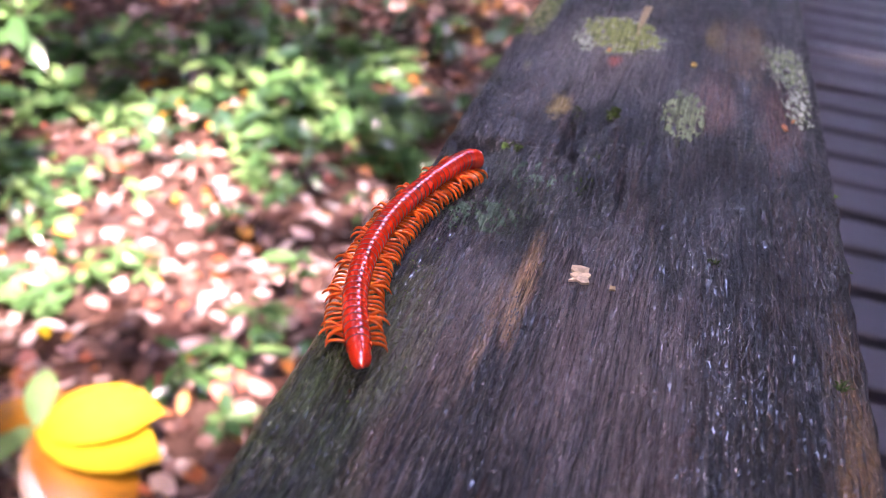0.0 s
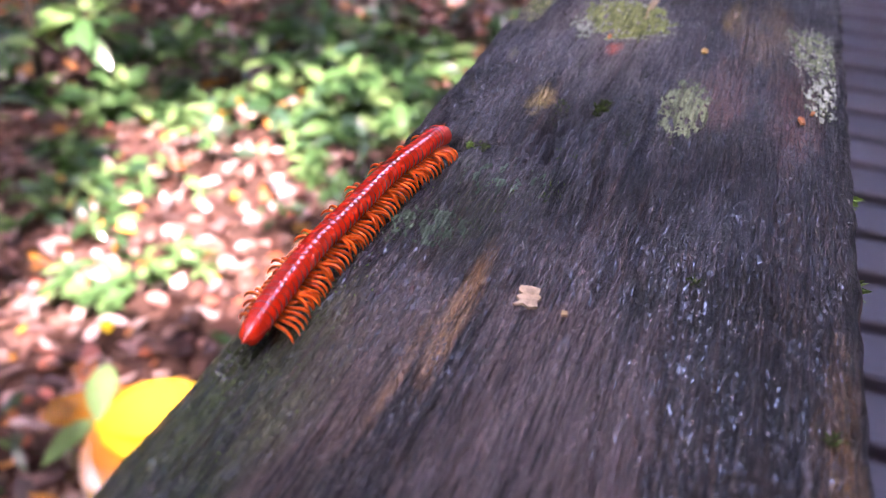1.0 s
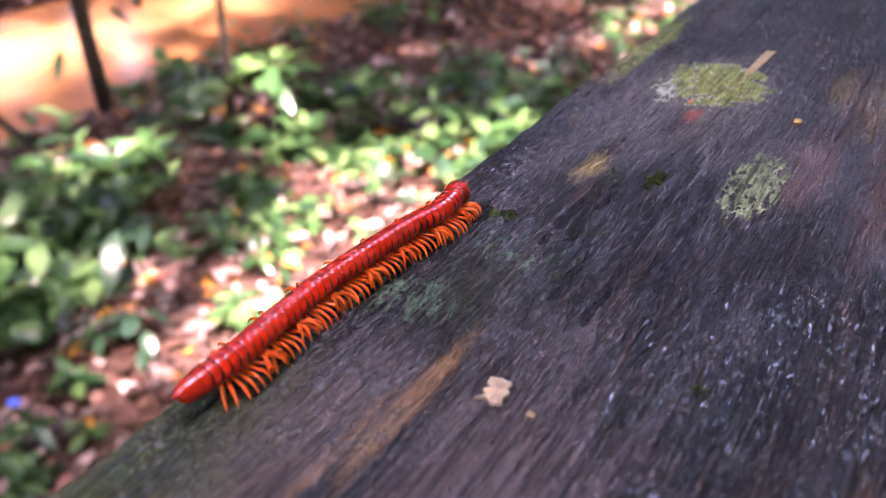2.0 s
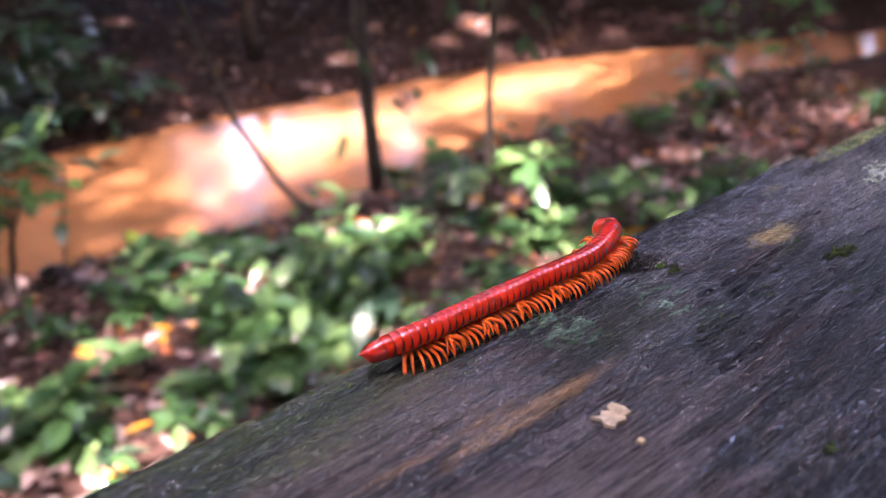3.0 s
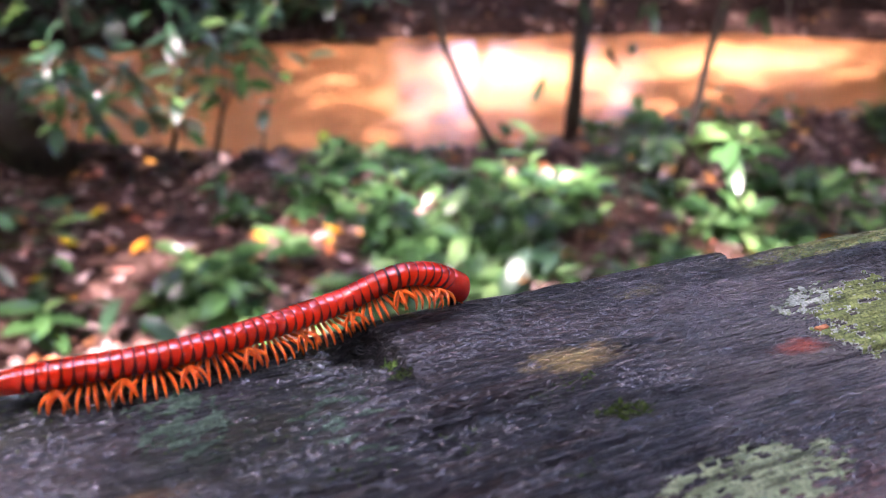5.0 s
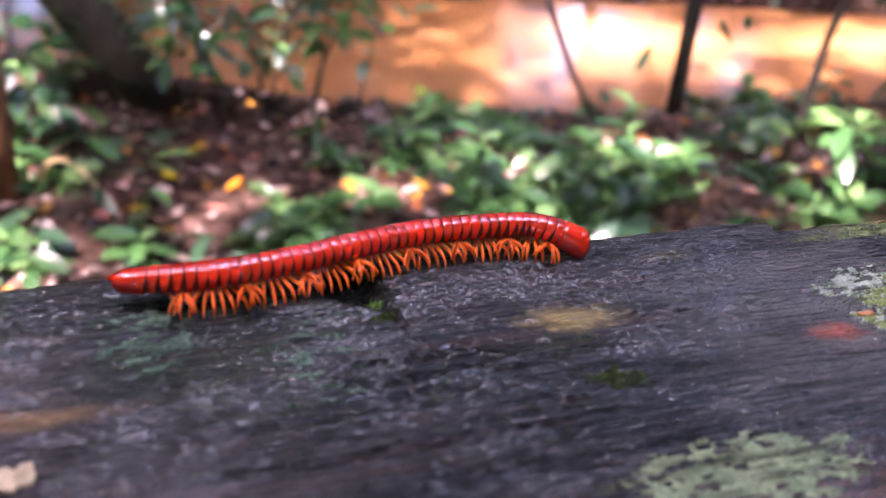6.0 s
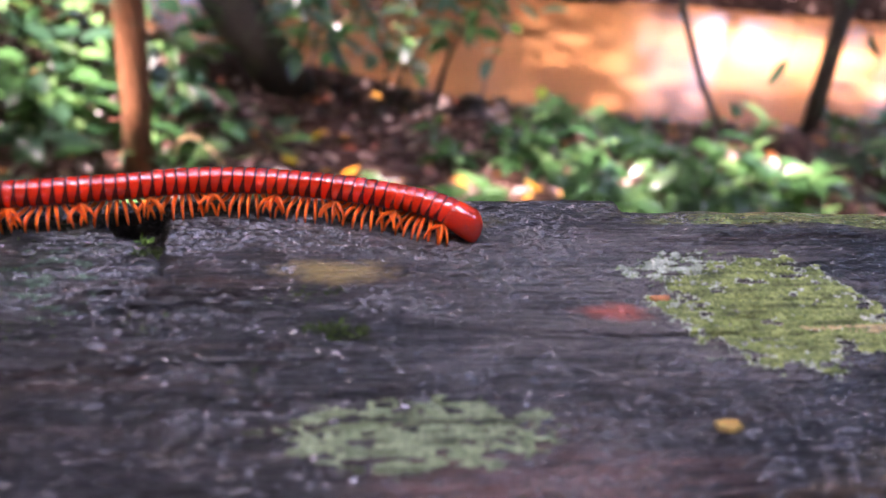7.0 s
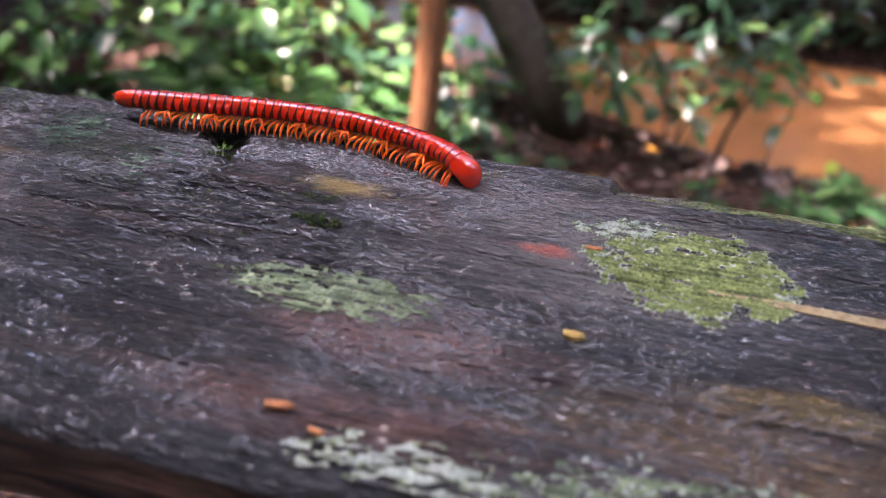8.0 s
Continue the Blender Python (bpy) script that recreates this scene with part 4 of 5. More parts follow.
    odd = plant("sapling", "thin sapling with one bright yellow-green leaf", "sapling", (-4.22, 1.16, g(-4.22, 1.16) - 0.01), (-4.2, 1.20, -0.84), 2, 0.6, 72, "saplings", (1, 3), 0.04, 0.4, thick=0.003)
    part("leaf", LIMELEAF, odd, pose(0.02, 0.0, 0.33, 35, 20, 60) @ Matrix.Scale(0.75, 4), "bright yellow-green leaf")
    odd = plant("seedling", "seedling with one large cream dead leaf standing up", "seedling", (-4.66, -2.12, g(-4.66, -2.12) - 0.01), (-4.64, -2.16, -0.9), 5, 1.0, 73, "seedlings on the bank", (0, 1), 0.06, 0.3, thick=0.004)
    part("leaf", CREAMLEAF, odd, pose(0.03, -0.03, 0.12, 55, 0, 100) @ Matrix.Scale(1.9, 4), "large cream dead leaf")
    v, f = tube(catmull([(-3.98, -0.84, g(-3.98, -0.84)), (-3.94, -0.77, -1.0), (-3.90, -0.67, -0.98), (-3.76, -0.55, -1.03), (-3.70, -0.50, g(-3.7, -0.5))], 12), [0.012] * 12, 6)
    tagged(new("dry_twig", mesh_of("dry_twig", v, f, TWIG)), "pale dry twig arched over the leaf litter", "twig")
    ob = new("plastic_scrap", leaf_mesh("plastic_scrap", 0.06, 0.05, SCRAP, 0.1, 0.4))
    ob.matrix_basis = pose(-2.49, 0.96, g(-2.49, 0.98) + 0.03, 8, 10, 40)
    tagged(ob, "small blue scrap lying on the leaf litter", "scrap")
    # the large yellow leaf near the boardwalk
    p = thing("yellowing_plant", "low plant with large yellow dying leaves", "plant", Matrix.Translation((-1.56, 1.14, ground_z(-1.56, 1.14) - 0.01)))
    v, f = tube(catmull([(0, 0, 0), (0.02, 0.03, 0.10), (0.05, 0.04, 0.20)], 7), [0.007 - 0.0005 * i for i in range(7)], 6)
    part("stem", mesh_of("stem", v, f, BARK_DARK), p)
    for yaw, s, up, tint in ((-66, 2.2, 16, 1), (-84, 2.3, 4, 1), (-104, 2.2, -4, 2), (-122, 2.0, -14, 2), (30, 1.3, 20, 0), (150, 1.2, -10, 0), (75, 1.5, 0, 2), (-30, 1.6, 8, 2)):
        part("leaf", (LEAVES[0], YLEAF, YLEAF2)[tint], p, pose(0.04, 0.04, 0.19, up, 0, yaw) @ Matrix.Scale(s, 4), "yellow dying leaf" if tint else "")
    # a dead leaf that hangs on a thread
    q = thing("hanging_leaf", "single dark leaf hanging from a fine twig", "leaf", Matrix.Translation((-3.61, 2.23, -0.38)))
    part("leaf", LEAVES[2], q, pose(0, 0, 0.02, -70, 20, 60) @ Matrix.Scale(0.75, 4))
    v, f = tube([(0, 0, 0.02), (0.02, 0.01, 1.0), (0.1, 0.05, 5.0)], [0.0015, 0.0015, 0.002], 5)
    part("twig", mesh_of("twig", v, f, BARK_DARK), q)


def litter():
    rng = np.random.default_rng(5)
    n = 15000
    verts, faces = [], []
    for k in range(n):
        if k < 12600:
            y = rng.uniform(-3, 8)
            x = rng.uniform(-5.2, -0.3) if k % 3 else rng.uniform(-3.2, -0.6)
            if x < near_edge(y) + 0.03:
                continue
        else:
            y = rng.uniform(-3, 11)
            x = far_edge(y) - rng.uniform(0.02, 5.0)
        L, W = rng.uniform(0.06, 0.14), rng.uniform(0.035, 0.07)
        m = pose(x, y, ground_z(x, y) + rng.uniform(0.004, 0.03), rng.normal(0, 16), rng.normal(0, 16), rng.uniform(0, 360))
        if k >= 12600:
            m = pose(x, y, ground_z(x, y) + 0.015, 0, 9, 0) @ pose(0, 0, 0, rng.normal(0, 14), rng.normal(0, 14), rng.uniform(0, 360))
        c = rng.uniform(-0.35, 0.5)
        k0 = len(verts)
        for u, v in ((-0.5, 0), (-0.2, -0.5), (0.2, -0.45), (0.5, 0), (0.2, 0.45), (-0.2, 0.5), (0, 0)):
            verts.append(m @ Vector((u * L, v * W, c * W * (4 * v * v) + 0.25 * c * L * u * u)))
        faces += [(k0 + a, k0 + (a + 1) % 6, k0 + 6) for a in range(6)]
    tagged(new("leaf_litter", mesh_of("leaf_litter", verts, faces, LITTER)), "fallen dead leaves, brown, pinkish and pale", "leaf litter", kind="stuff")
    r = random.Random(3)
    for x, y, s, mat, word in ((-2.66, 3.72, 1.7, ORANGE, "orange"), (-2.46, 3.44, 1.3, ORANGE, "orange"), (-4.15, 0.08, 1.3, ORANGE, "orange"), (-3.95, 1.1, 1.0, ORANGE, "orange"), (-1.92, 1.68, 0.8, YELLOW, "yellow"), (-1.38, 5.35, 1.0, ORANGE, "orange"), (-1.30, 3.86, 1.2, YELLOW, "yellow"), (-3.80, 0.16, 1.0, ORANGE, "orange"), (-3.72, 1.03, 0.9, ORANGE, "orange"), (-3.92, -0.25, 0.9, YELLOW, "yellow"), (-2.4, 3.4, 0.9, ORANGE, "orange"), (-2.9, 4.8, 0.9, YELLOW, "yellow"), (-4.1, -0.1, 0.9, YELLOW, "yellow"), (-2.9, 0.7, 1.1, ORANGE, "orange"), (-3.6, -0.3, 0.8, YELLOW, "yellow")):
        ob = new("fallen_leaf", leaf_mesh("fallen_leaf", 0.12, 0.06, mat, 0.15))
        ob.matrix_basis = pose(x, y, ground_z(x, y) + 0.05, r.uniform(-10, 20), r.uniform(-15, 15), r.uniform(0, 360)) @ Matrix.Scale(s, 4)
        tagged(ob, word + " fallen leaf on the litter", "fallen leaf", "coloured fallen leaves")


# ------------------------------------------------------------ trees
TREES = []


def tree(line, radii, bark, label):
    base = Vector(line[0])
    t = thing("tree", label, "tree", Matrix.Translation(base))
    n = 16
    path = catmull([Vector(p) - base for p in line], n)
    rr = [np.interp(k / (n - 1), np.linspace(0, 1, len(radii)), radii) * (1 + 0.08 * noise.noise((k * 0.7, base.x, base.y))) for k in range(n)]
    v, f = tube(path, rr, 12)
    part("trunk", mesh_of("trunk", v, f, bark), t)
    TREES.append((t, base + path[-1]))
    return t


def sprays(t, base, rng, spots):
    """Small leaves that hang by the trunk."""
    for x, y, z in spots:
        for _ in range(4):
            m = pose(x - base[0] + rng.uniform(-0.10, 0.10), y - base[1] + rng.uniform(-0.12, 0.12), z - base[2] + rng.uniform(-0.10, 0.10), rng.uniform(-100, -40), rng.uniform(-30, 30), rng.uniform(0, 360))
            part("leaf", LEAVES[rng.choice((2, 3))], t, m @ Matrix.Scale(rng.uniform(0.6, 0.95), 4))
        pts = [Vector((x - base[0], y - base[1], z - base[2])), Vector((x * 0.5 + base[0] * 0.5 - base[0], y * 0.5 + base[1] * 0.5 - base[1], z + 0.35 - base[2])), Vector((0.0, 0.0, z + 0.9 - base[2]))]
        v, f = tube(catmull(pts, 6), [0.003, 0.004, 0.004, 0.005, 0.006, 0.006], 5)
        part("twig", mesh_of("twig", v, f, BARK_DARK), t)


def trees():
    g = lambda x, y: ground_z(x, y) - 0.05
    rng = random.Random(17)
    t = tree([(-4.62, 3.1, g(-4.62, 3.1)), (-4.60, 3.06, 0.04), (-4.7, 3.2, 2.5), (-4.5, 3.4, 5.2)], (0.055, 0.045, 0.03), BARK_DARK, "slim dark mossy tree on the river bank")
    sprays(t, (-4.62, 3.1, g(-4.62, 3.1)), rng, [(-4.4, 3.25, -0.55), (-4.5, 2.95, -0.1), (-4.45, 3.4, -0.2), (-4.55, 3.2, 0.25), (-4.5, 2.85, 0.5)])
    t = tree([(-3.54, 3.16, g(-3.54, 3.16)), (-3.49, 3.19, -0.64), (-3.46, 3.22, 0.19), (-3.2, 3.6, 2.5), (-2.4, 4.6, 5.2)], (0.024, 0.020, 0.016), BARK_DARK, "thin brown tree with a bent stem")
    sprays(t, (-3.54, 3.16, g(-3.54, 3.16)), rng, [(-3.4, 3.35, 0.1), (-3.5, 3.0, 0.3), (-3.45, 3.45, 0.5)])
    tree([(-4.37, 2.44, g(-4.37, 2.44)), (-4.52, 2.17, -0.71), (-4.60, 2.0, -0.23), (-4.75, 1.6, 1.5), (-5.5, 1.0, 5.2)], (0.022, 0.018, 0.014), BARK_DARK, "thin leaning stem over the river bank")
    tree([(-3.9, -1.0, g(-3.9, -1.0)), (-3.9, -0.93, -0.26), (-3.92, -0.9, 2.5), (-4.1, -1.2, 5.2)], (0.075, 0.06, 0.045), BARK_BROWN, "straight reddish-brown young tree")
    tree([(-5.0, -0.25, g(-5.0, -0.25)), (-5.05, -0.75, -0.4), (-5.2, -1.45, 0.7), (-5.6, -2.2, 2.6), (-6.5, -2.6, 5.4)], (0.17, 0.14, 0.1), BARK_DARK, "thick dark leaning tree trunk by the river")
    tree([(-2.6, 8.1, g(-2.6, 8.1)), (-2.6, 8.1, 2.0), (-2.3, 8.3, 5.4)], (0.07, 0.06, 0.04), BARK_DARK, "slim dark tree farther along the bank")
    for x, y, r in ((-9.4, 1.5, 0.12), (-9.2, 4.6, 0.09), (-8.6, 8.2, 0.12), (-10.2, -2.5, 0.16), (-8.0, 11.5, 0.14)):
        tree([(x, y, g(x, y)), (x + 0.1, y, 2.5), (x, y + 0.3, 5.6)], (r, r * 0.8, r * 0.6), BARK_DARK, "dark forest tree on the far bank")
    # unseen trees, added to carry the canopy and close the place
    for x, y in ((3.2, -3.4), (4.6, 2.5), (2.4, 6.5), (-3.0, -6.0), (-9.0, -7.5), (6.0, -7.0), (-1.5, 12.5)):
        tree([(x, y, g(x, y)), (x + 0.1, y, 2.5), (x, y + 0.2, 5.6)], (0.2, 0.16, 0.1), BARK_DARK, "tall forest tree out of view, added to carry the canopy")


OPENINGS = [  # gaps placed in the unseen leaves to light rail, water and bank: middle on the canopy's level, half widths along x and y, and whether only thin leaves fringe it
    (-0.15, 0.3, 0.87, 1.65, 0), (-0.55, -3.1, 1.1, 1.2, 0), (0.45, 6.0, 1.8, 3.0, 0), (-4.85, 1.35, 0.6, 1.0, 1), (-4.6, 3.8, 0.4, 1.3, 1)]
GLINTS = [  # where single rays are let through to light chosen spots: a place on the floor, and half the width of the gap
    ((-1.45, 4.3, BANK), 0.4), ((-2.0, 4.0, BANK), 0.35), ((-1.3, 3.0, BANK), 0.3), ((-1.1, 2.4, BANK), 0.3), ((-4.7, -0.1, -0.4), 0.26),
    ((-4.6, 0.9, -0.4), 0.28), ((-4.75, 0.45, -0.6), 0.3), ((-3.6, 0.85, -1.0), 0.4), ((-2.9, -0.25, -1.0), 0.46), ((-3.75, 1.5, -1.0), 0.4), ((-3.65, 2.1, -1.0), 0.34), ((-3.45, 2.6, -1.0), 0.3), ((-3.55, 0.0, -1.0), 0.33), ((-3.6, -2.4, -1.0), 0.4), ((-3.1, 1.35, -1.0), 0.25),
    ((-4.4, -1.7, -0.7), 0.5), ((-5.2, -1.6, -0.5), 0.5), ((-4.0, -0.9, -1.0), 0.3),
    ((-2.7, 0.75, BANK), 0.3), ((-2.3, 1.25, BANK), 0.28), ((-2.2, 2.3, BANK), 0.58), ((-1.6, 2.2, BANK), 0.48), ((-1.75, 2.95, BANK), 0.35), ((-1.2, 1.7, BANK), 0.28), ((-1.45, 3.6, BANK), 0.35), ((-2.7, 2.9, BANK), 0.24), ((-1.33, 1.18, -0.95), 0.34), ((-3.4, 0.4, BANK), 0.22), ((-4.2, -1.4, -0.8), 0.4),
    ((-3.25, 3.2, -0.75), 0.38),
    ((-4.9, -2.3, -0.6), 0.62), ((-5.0, -3.5, -0.4), 0.55), ((-8.5, 5.5, -1.3), 0.35), ((-8.2, 6.8, -1.3), 0.3), ((-4.0, 2.5, BANK), 0.25), ((-4.6, -1.1, -0.8), 0.45), ((-8.4, 7.6, -1.1), 0.4)]


# leaf layer out of view, added to shade the place except at its gaps
def canopy():
    rng = np.random.default_rng(9)
    level = 5.6
    gaps = [tuple(g) for g in OPENINGS]
    dapples = random.Random(77)
    small = [((dapples.uniform(-5.4, -1.2), dapples.uniform(-4.5, 8.0), BANK + 0.2), dapples.uniform(0.12, 0.28)) for _ in range(75)]
    small = [(p, r) for p, r in small if not (-3.2 < p[0] < -2.3 and 0.3 < p[1] < 1.7) and not (p[0] < -2.4 and p[1] > 3.7)]
    for p, r in GLINTS + small:
        q = Vector(p) + SUN * ((level - p[2]) / SUN.z)
        gaps.append((q.x, q.y, r, r, 0))
    piles = [([], []) for _ in TREES]
    made = 0
    while made < 44000:
        x, y, z = rng.uniform(-15, 10), rng.uniform(-13, 15), rng.normal(level, 0.3)
        q = Vector((x, y, z)) - SUN * ((z - level) / SUN.z)
        edge = 1 + 0.30 * noise.noise((q.x * 1.6, q.y * 1.6, 7.7)) + 0.18 * noise.noise((q.x * 5, q.y * 5, 1.7))
        near, thin = min((math.hypot((q.x - u) / a, (q.y - v) / c), g) for u, v, a, c, g in gaps)
        near /= edge
        if near < 1 and not thin and rng.random() > 0.35 * smoothstep(0.45, 1.0, near):
            continue
        made += 1
        k = min(range(len(TREES)), key=lambda i: (TREES[i][1].x - x) ** 2 + (TREES[i][1].y - y) ** 2)
        verts, faces = piles[k]
        base = TREES[k][0].matrix_basis.translation
        fine = thin and near < 4.5
        for _ in range(6 if fine else 1):
            u, v = (rng.uniform(-0.3, 0.3), rng.uniform(-0.3, 0.3)) if fine else (0.0, 0.0)
            m = pose(x + u - base.x, y + v - base.y, z - base.z, rng.normal(0, 25), rng.normal(0, 25), rng.uniform(0, 360))
            s = min(1.0, 0.42 * near ** 0.8) * 0.41 if fine else 1.0
            L, W = s * rng.uniform(0.45, 0.75), s * rng.uniform(0.25, 0.42)
            k0 = len(verts)
            for a, c, h in ((-0.5, 0, 0), (-0.1, -0.5, 0.1), (0.5, 0, -0.1), (-0.1, 0.5, 0.1)):
                verts.append(m @ Vector((a * L, c * W, h * L)))
            faces += [(k0, k0 + 1, k0 + 2), (k0, k0 + 2, k0 + 3)]
    for (t, tip), (verts, faces) in zip(TREES, piles):
        if verts:
            part("crown", mesh_of("crown", verts, faces, CANOPY, smooth=False), t)


GLADE = (math.radians(153.5), math.radians(7.2))     # where the woods beyond the river open to the sky


def far_woods():
    """The forest that closes the place all round."""
    rng = np.random.default_rng(31)
    verts, faces = [], []
    for k in range(15000):
        a, z = rng.uniform(0, 2 * math.pi), rng.uniform(-1.2, 7.6)
        r = rng.uniform(13.5, 16.5)
        if rng.random() > 0.18 + 0.82 * smoothstep(0.2, 1.4, math.hypot((a - GLADE[0]) / GLADE[1], (z - 1.5) / 1.5)):
            continue
        x, y = -2.5 + r * math.cos(a), 1.0 + r * math.sin(a)
        m = pose(x, y, z, rng.normal(0, 40), rng.normal(60, 30), math.degrees(a))
        L, W = rng.uniform(0.75, 1.4), rng.uniform(0.42, 0.8)
        k0 = len(verts)
        for u, v, h in ((-0.5, 0, 0), (-0.1, -0.5, 0.1), (0.5, 0, -0.1), (-0.1, 0.5, 0.1)):
            verts.append(m @ Vector((u * L, v * W, h * L)))
        faces += [(k0, k0 + 1, k0 + 2), (k0, k0 + 2, k0 + 3)]
    tagged(new("far_woods", mesh_of("far_woods", verts, faces, CANOPY, smooth=False)), "dense dark green forest all round the clearing", "woods", kind="stuff")


# ------------------------------------------------------------ millipede
RINGS, SPINE = 47, []
R, STEP = 0.00308, 0.00235
SPACING = np.concatenate([[0.0], np.cumsum([1.0 if k < 38 else 0.86 for k in range(RINGS - 1)])])


def body_at(t, *points):
    """The middle line of the body, from tail to head: millimetres across and along the handrail and above it."""
    SPINE.append((t, [Vector((x / 1000, y / 1000, TOP + z / 1000)) for x, y, z in points]))


def ring_mesh(name, r, length):
    """One body ring along +y: a bulging glossy red band, a dark sunken seam that is thin on the back and drawn broad
    low on the flanks for the shade there, and a dark belly.
    """
    bulge = [(0.0, 0.985), (0.07, 1.005), (0.22, 1.017), (0.52, 1.024), (0.82, 1.022), (1.0, 0.995)]
    seg = 32
    verts, faces, slots = [], [], []
    for row in range(len(bulge) + 2):
        for k in range(seg):
            a = 2 * math.pi * k / seg
            up = math.sin(a)
            flat = 1.0 if up > -0.3 else 0.92
            # the dark seam widens downwards to put the flank's shade into the colour
            seam = 0.11 + 0.46 * (1 - smoothstep(-0.45, 0.85, up))
            if row < len(bulge):
                f, s = bulge[row]
                y = -0.5 + f * (1 - seam)
            else:
                y, s = (0.5 - seam * 0.72, 0.965) if row == len(bulge) else (0.62, 0.96)
            verts.append((r * s * math.cos(a), y * length, r * s * up * flat))
    for i in range(len(bulge) + 1):
        for k in range(seg):
            faces.append((i * seg + k, i * seg + (k + 1) % seg, (i + 1) * seg + (k + 1) % seg, (i + 1) * seg + k))
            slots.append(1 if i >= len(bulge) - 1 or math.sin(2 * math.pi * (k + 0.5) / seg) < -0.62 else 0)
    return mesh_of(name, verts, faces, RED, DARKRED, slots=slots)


def leg_mesh(side, r):
    """A thin jointed leg that reaches out level from under the body and then bends down to the wood."""
    s = r * side
    pts = [(0.25 * s, 0, -0.84 * r), (0.75 * s, 0, -0.95 * r), (1.32 * s, 0, -0.94 * r), (1.86 * s, 0, -1.02 * r), (2.24 * s, 0, -1.36 * r), (2.36 * s, 0, -1.82 * r)]
    v, f = tube(catmull(pts, 11), [0.00040, 0.00048, 0.00045, 0.00049, 0.00044, 0.00046, 0.00040, 0.00039, 0.00031, 0.00024, 0.00008], 7)
    return mesh_of("leg", v, f, LEGORANGE)


def dome(name, prof, mat, seg=24, squash=1.0):
    """A body of revolution along +y."""
    verts, faces = [], []
    for y, r, z in prof:
        for k in range(seg):
            a = 2 * math.pi * k / seg
            verts.append((r * math.cos(a), y, r * squash * math.sin(a) + z))
    for i in range(len(prof) - 1):
        for k in range(seg):
            faces.append((i * seg + k, i * seg + (k + 1) % seg, (i + 1) * seg + (k + 1) % seg, (i + 1) * seg + k))
    faces += [tuple(range(seg - 1, -1, -1)), tuple((len(prof) - 1) * seg + k for k in range(seg))]
    return mesh_of(name, verts, faces, mat)


BODY, LEGS = [], []


def millipede():
    bug = thing("millipede", "glossy red millipede with orange legs crawling along the wooden handrail", "millipede")
    meshes = {}
    legs = {s: leg_mesh(s, R) for s in (-1, 1)}
    tail = dome("tail", [(-0.0054, 0.00012, 0.0009), (-0.0047, 0.00045, 0.0008), (-0.0042, 0.0009, 0.0006), (-0.0038, 0.0016, 0.0002), (-0.0031, 0.0021, 0.0), (-0.0018, 0.0025, 0.0), (0.0002, 0.0027, 0.0), (0.0024, 0.0028, 0.0)], HEADRED)
    collar = [(-0.0040, 0.00318, 0), (-0.0030, 0.00338, 0), (-0.0012, 0.00348, 0)]
    head = dome("head", collar + [(0.0004 + 0.0040 * math.sin(a), 0.00344 * math.cos(a) ** 0.8 + 0.0002, -0.0019 * math.sin(a) ** 2) for a in np.linspace(0.0, 1.5, 11)], HEADRED)
    for k in range(RINGS):
        size = round(min(1.0, 0.90 + 0.035 * k) if k < RINGS - 6 else 1.0 + 0.012 * (k - RINGS + 7), 3)
        if size not in meshes:
            meshes[size] = ring_mesh("ring", R * size, STEP)
        if k == 0:
            ob = part("tail", tail, bug, label="pointed bright red tail end")
        elif k == RINGS - 1:
            ob = part("head", head, bug, label="smooth bright red rounded head")
            for s in (-1, 1):
                v, f = tube(catmull([(0.0013 * s, 0.0030, -0.0026), (0.0023 * s, 0.0041, -0.0034), (0.0027 * s, 0.0046, -0.0047), (0.0025 * s, 0.0042, -0.0060)], 9), [0.00036, 0.0004, 0.00036, 0.0004, 0.00036, 0.0004, 0.00038, 0.00034, 0.00016], 7)
                part("antenna", mesh_of("antenna", v, f, LEGORANGE), ob)
                e = dome("eye", [(-0.0003, 0.0004, 0), (0, 0.0006, 0), (0.0003, 0.0003, 0)], BLACK, 10)
                part("eye", e, ob, pose(0.0024 * s, 0.0029, -0.0012, 0, 0, -50 * s))
            jaw = dome("mouth", [(-0.0010, 0.0009, 0), (-0.0004, 0.0015, 0), (0.0004, 0.0015, 0), (0.0010, 0.0008, 0)], BLACK, 14)
            part("mouth", jaw, ob, pose(0, 0.0024, -0.0040, -20))
        else:
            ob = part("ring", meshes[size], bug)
            if 2 < k < RINGS - 2:
                for s in (-1, 1):
                    for pair in (0, 1):
                        leg = part("leg", legs[s], ob)
                        LEGS.append((leg, k + 0.5 * pair, s, (pair - 0.5) * 0.00118))
        BODY.append(ob)


body_at(0.0, (-47.6, -60.0, 4.9), (-55.4, -44.8, 5.7), (-59.6, -32.6, 5.7), (-61.9, -18.0, 5.7), (-61.7, 1.3, 5.7), (-57.1, 23.8, 5.7), (-49.8, 45.6, 5.7))
body_at(0.5, (-55.2, -48.2, 4.9), (-57.4, -32.2, 5.7), (-58.6, -13.1, 5.7), (-58.0, 8.4, 5.7), (-56.7, 34.3, 5.7), (-53.9, 52.9, 5.7), (-52.1, 60.8, 5.7))
body_at(1.0, (-56.5, -42.8, 4.9), (-57.5, -29.6, 5.7), (-58.6, -9.7, 5.7), (-57.4, 9.2, 5.7), (-56.1, 31.2, 5.7), (-53.0, 48.3, 5.7), (-52.3, 61.3, 5.7))
body_at(1.2, (-58.2, -42.4, 4.9), (-58.7, -28.9, 5.7), (-59.3, -11.3, 5.7), (-58.3, 8.8, 5.7), (-56.4, 30.9, 5.7), (-53.6, 51.4, 5.7), (-52.8, 62.6, 5.7))
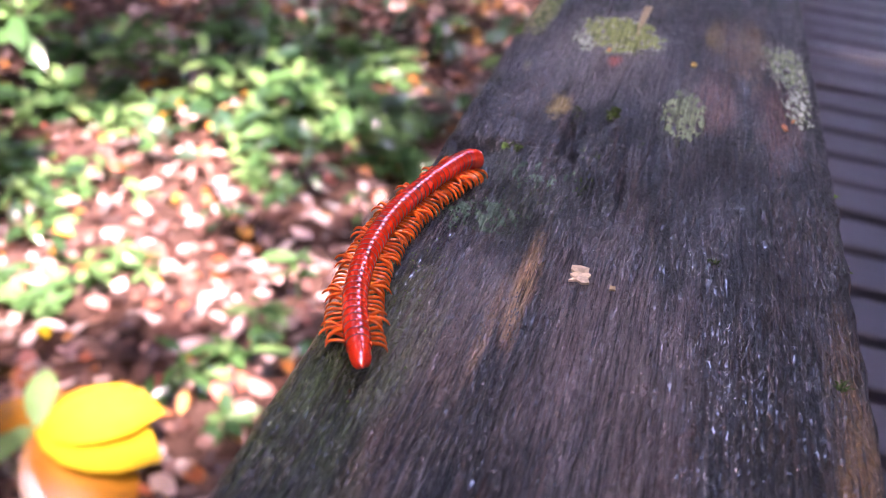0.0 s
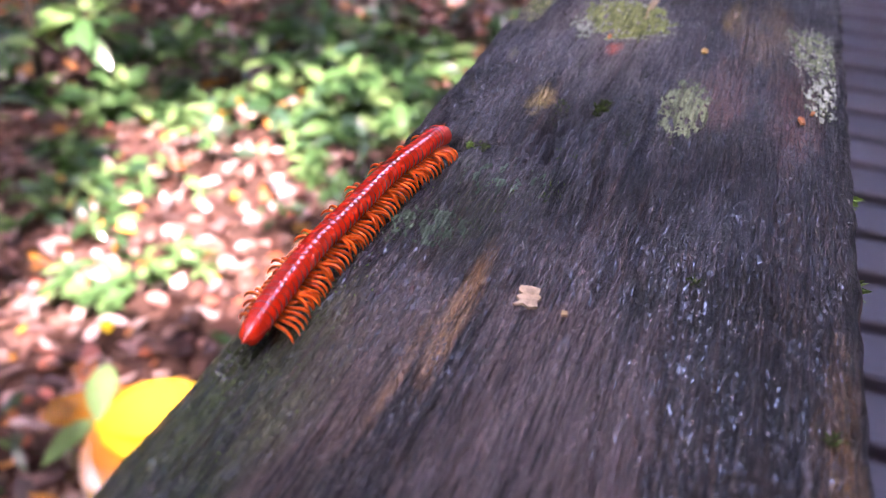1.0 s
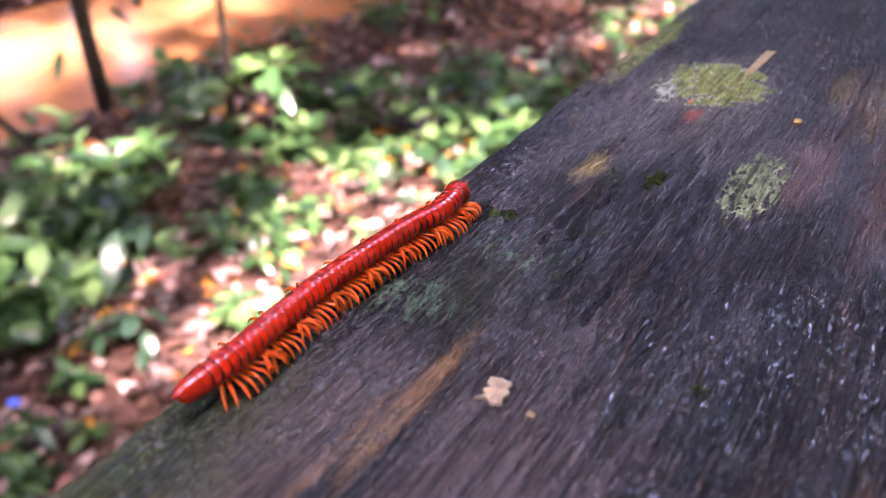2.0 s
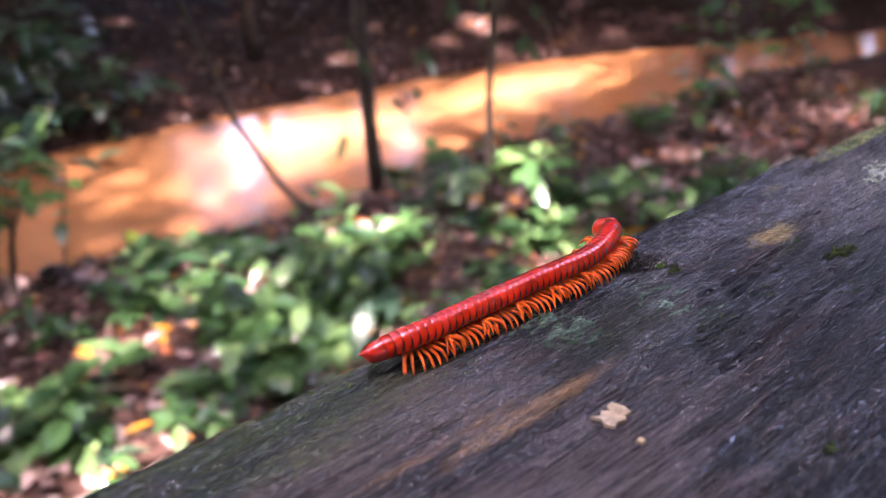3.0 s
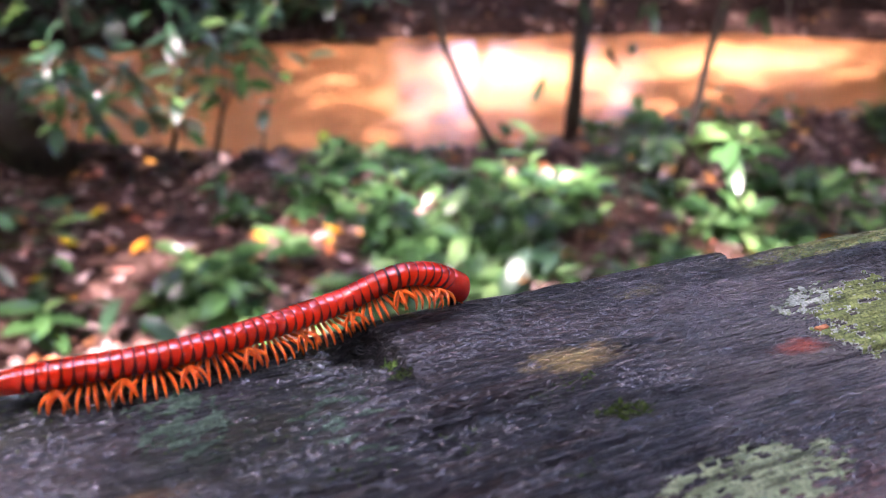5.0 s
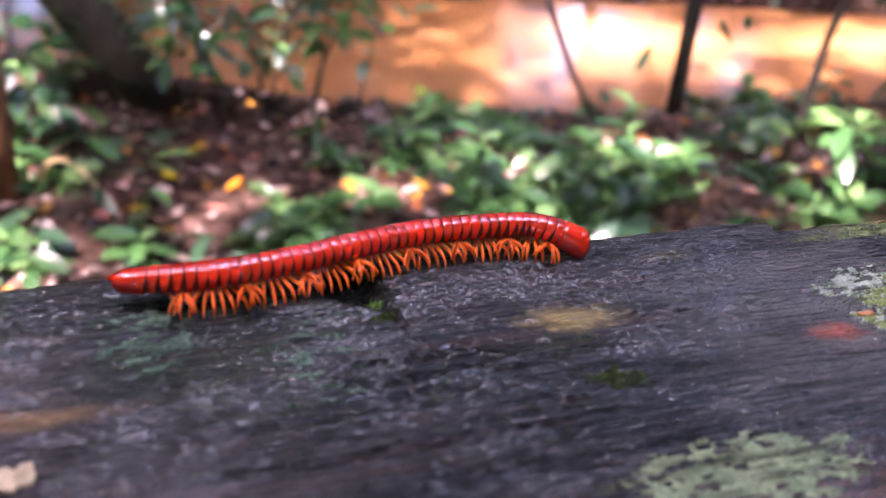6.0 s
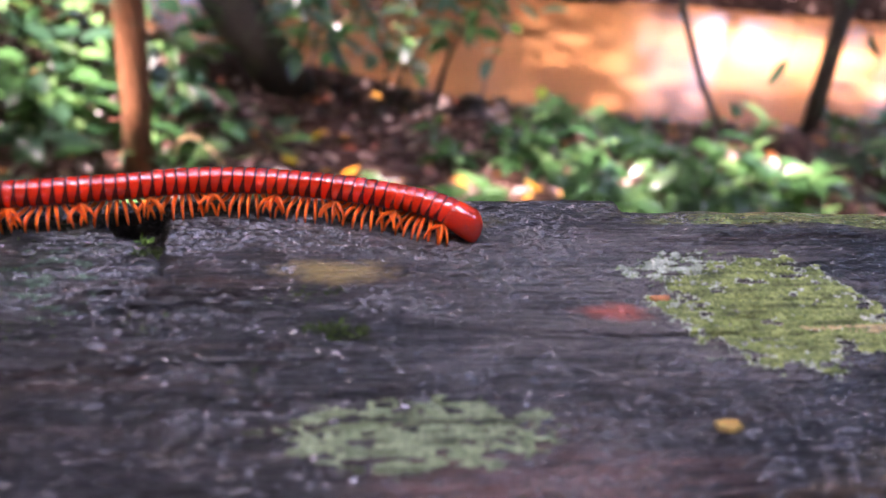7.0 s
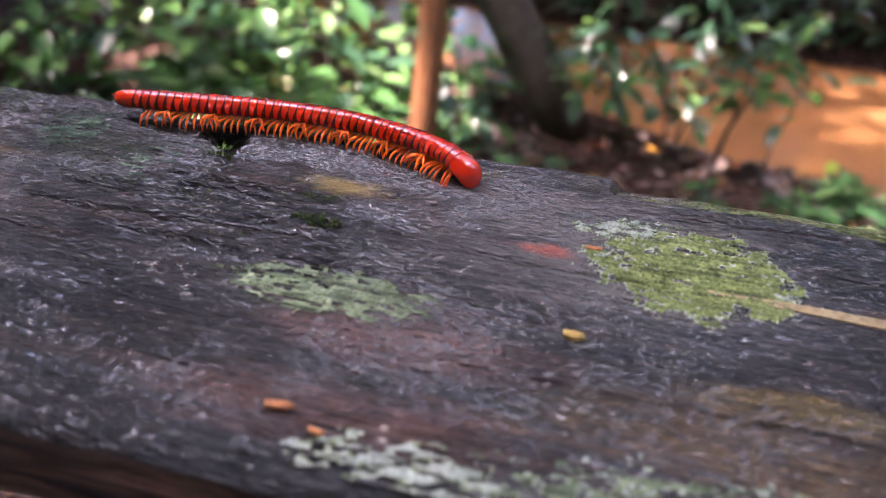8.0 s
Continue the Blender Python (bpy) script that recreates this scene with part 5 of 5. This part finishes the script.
body_at(2.3, (-57.8, -37.9, 4.9), (-56.2, -24.1, 5.7), (-56.4, -4.5, 5.7), (-55.6, 17.4, 5.7), (-53.0, 40.6, 5.7), (-52.8, 56.6, 5.7), (-61.0, 65.2, 5.7))
body_at(2.5, (-57.9, -37.0, 4.9), (-56.3, -20.5, 5.7), (-55.7, -0.6, 5.7), (-53.4, 20.6, 5.7), (-51.9, 41.1, 5.7), (-54.8, 57.7, 5.7), (-64.9, 64.5, 5.7))
body_at(3.0, (-58.3, -28.3, 4.9), (-55.9, -13.6, 5.7), (-55.6, 4.2, 5.7), (-55.2, 23.8, 5.7), (-54.8, 45.6, 5.7), (-61.1, 63.2, 5.7), (-68.4, 67.7, 5.7))
body_at(3.5, (-59.4, -18.0, 4.9), (-55.3, -4.6, 5.7), (-53.9, 12.9, 5.7), (-52.7, 28.3, 5.7), (-54.0, 47.0, 5.7), (-60.7, 62.9, 5.7), (-66.1, 74.9, 5.7))
body_at(4.0, (-58.9, -14.3, 4.9), (-56.8, -1.0, 5.7), (-56.7, 15.0, 5.7), (-55.3, 31.5, 5.7), (-59.3, 52.2, 5.7), (-63.0, 70.8, 7.9), (-61.4, 86.4, 5.7))
body_at(4.5, (-59.7, -18.1, 4.9), (-57.5, -1.8, 5.7), (-55.3, 16.5, 5.7), (-55.8, 35.6, 5.7), (-61.5, 57.2, 5.7), (-62.7, 75.2, 10.1), (-60.9, 87.9, 5.7))
body_at(5.0, (-58.5, -16.3, 4.9), (-56.8, -0.4, 5.7), (-56.1, 16.9, 5.7), (-58.4, 36.0, 5.7), (-63.4, 57.6, 5.7), (-62.7, 74.9, 10.8), (-64.4, 91.4, 5.7))
body_at(5.2, (-58.2, -14.3, 4.9), (-55.0, 1.1, 5.7), (-54.9, 18.3, 5.7), (-56.0, 36.7, 5.7), (-61.3, 56.2, 5.7), (-63.0, 75.1, 8.3), (-62.9, 95.4, 5.7))
body_at(6.3, (-53.4, 16.9, 4.9), (-52.1, 32.0, 5.7), (-53.6, 48.7, 5.7), (-58.5, 67.0, 5.7), (-62.0, 87.0, 5.7), (-60.0, 107.1, 5.7), (-51.5, 124.2, 5.7))
body_at(6.5, (-53.2, 16.1, 4.9), (-53.8, 33.2, 5.7), (-55.3, 51.0, 5.7), (-58.8, 71.1, 5.7), (-59.3, 92.7, 5.7), (-55.5, 114.6, 5.7), (-48.0, 128.6, 5.7))
body_at(7.0, (-51.9, 18.6, 4.9), (-53.3, 36.3, 5.7), (-56.7, 56.3, 5.7), (-60.5, 77.6, 5.7), (-58.4, 100.4, 5.7), (-52.7, 120.6, 5.7), (-45.4, 135.6, 5.7))
body_at(7.5, (-55.0, 24.7, 4.9), (-56.1, 41.3, 5.7), (-59.9, 59.9, 5.7), (-61.6, 77.7, 5.7), (-60.4, 96.2, 5.7), (-54.6, 117.9, 5.7), (-45.4, 134.2, 5.7))
body_at(8.0, (-55.1, 22.8, 4.9), (-56.2, 41.3, 5.7), (-59.6, 59.6, 5.7), (-61.8, 78.6, 5.7), (-60.5, 99.9, 5.7), (-54.3, 120.2, 5.7), (-44.4, 136.7, 5.7))


def motions():
    """The body creeps along the rail ring by ring, and waves run along its legs."""
    poses = [[] for _ in BODY]
    for t, line in SPINE:
        pts = catmull(line, 1001)
        pts = [pts[int(44 + 936 * f / SPACING[-1])] for f in SPACING]
        for j in range(6):                      # the head end nods down
            pts[RINGS - 6 + j] = pts[RINGS - 6 + j] - Vector((0, 0, 0.0020 * (j / 5) ** 2))
        for k, p in enumerate(pts):
            d = (pts[min(k + 1, RINGS - 1)] - pts[max(k - 1, 0)]).normalized()
            x = d.cross(Vector((0, 0, 1))).normalized()
            z = x.cross(d)
            m = Matrix((x, d, z)).transposed().to_4x4()
            m.translation = p
            poses[k].append((t, m))
    for ob, rows in zip(BODY, poses):
        walk(ob, rows)
    for leg, k, side, y in LEGS:
        rows = []
        for i in range(41):
            t = i * 0.2
            a = 2 * math.pi * (t / 0.9 - k / 5.6 + 0.13 * side)
            swing = 36 * math.sin(a + 0.7 * math.sin(a))
            lift = max(0.0, 16 * math.cos(a))
            rows.append((t, pose(0, y, 0, 0, -side * lift, side * swing)))
        walk(leg, rows)


# ------------------------------------------------------------ the place
ground()
river()
handrail()
on_the_rail()
millipede()
saplings()
seedlings()
undergrowth()
trees()
canopy()
far_woods()
litter()
deck()
motions()
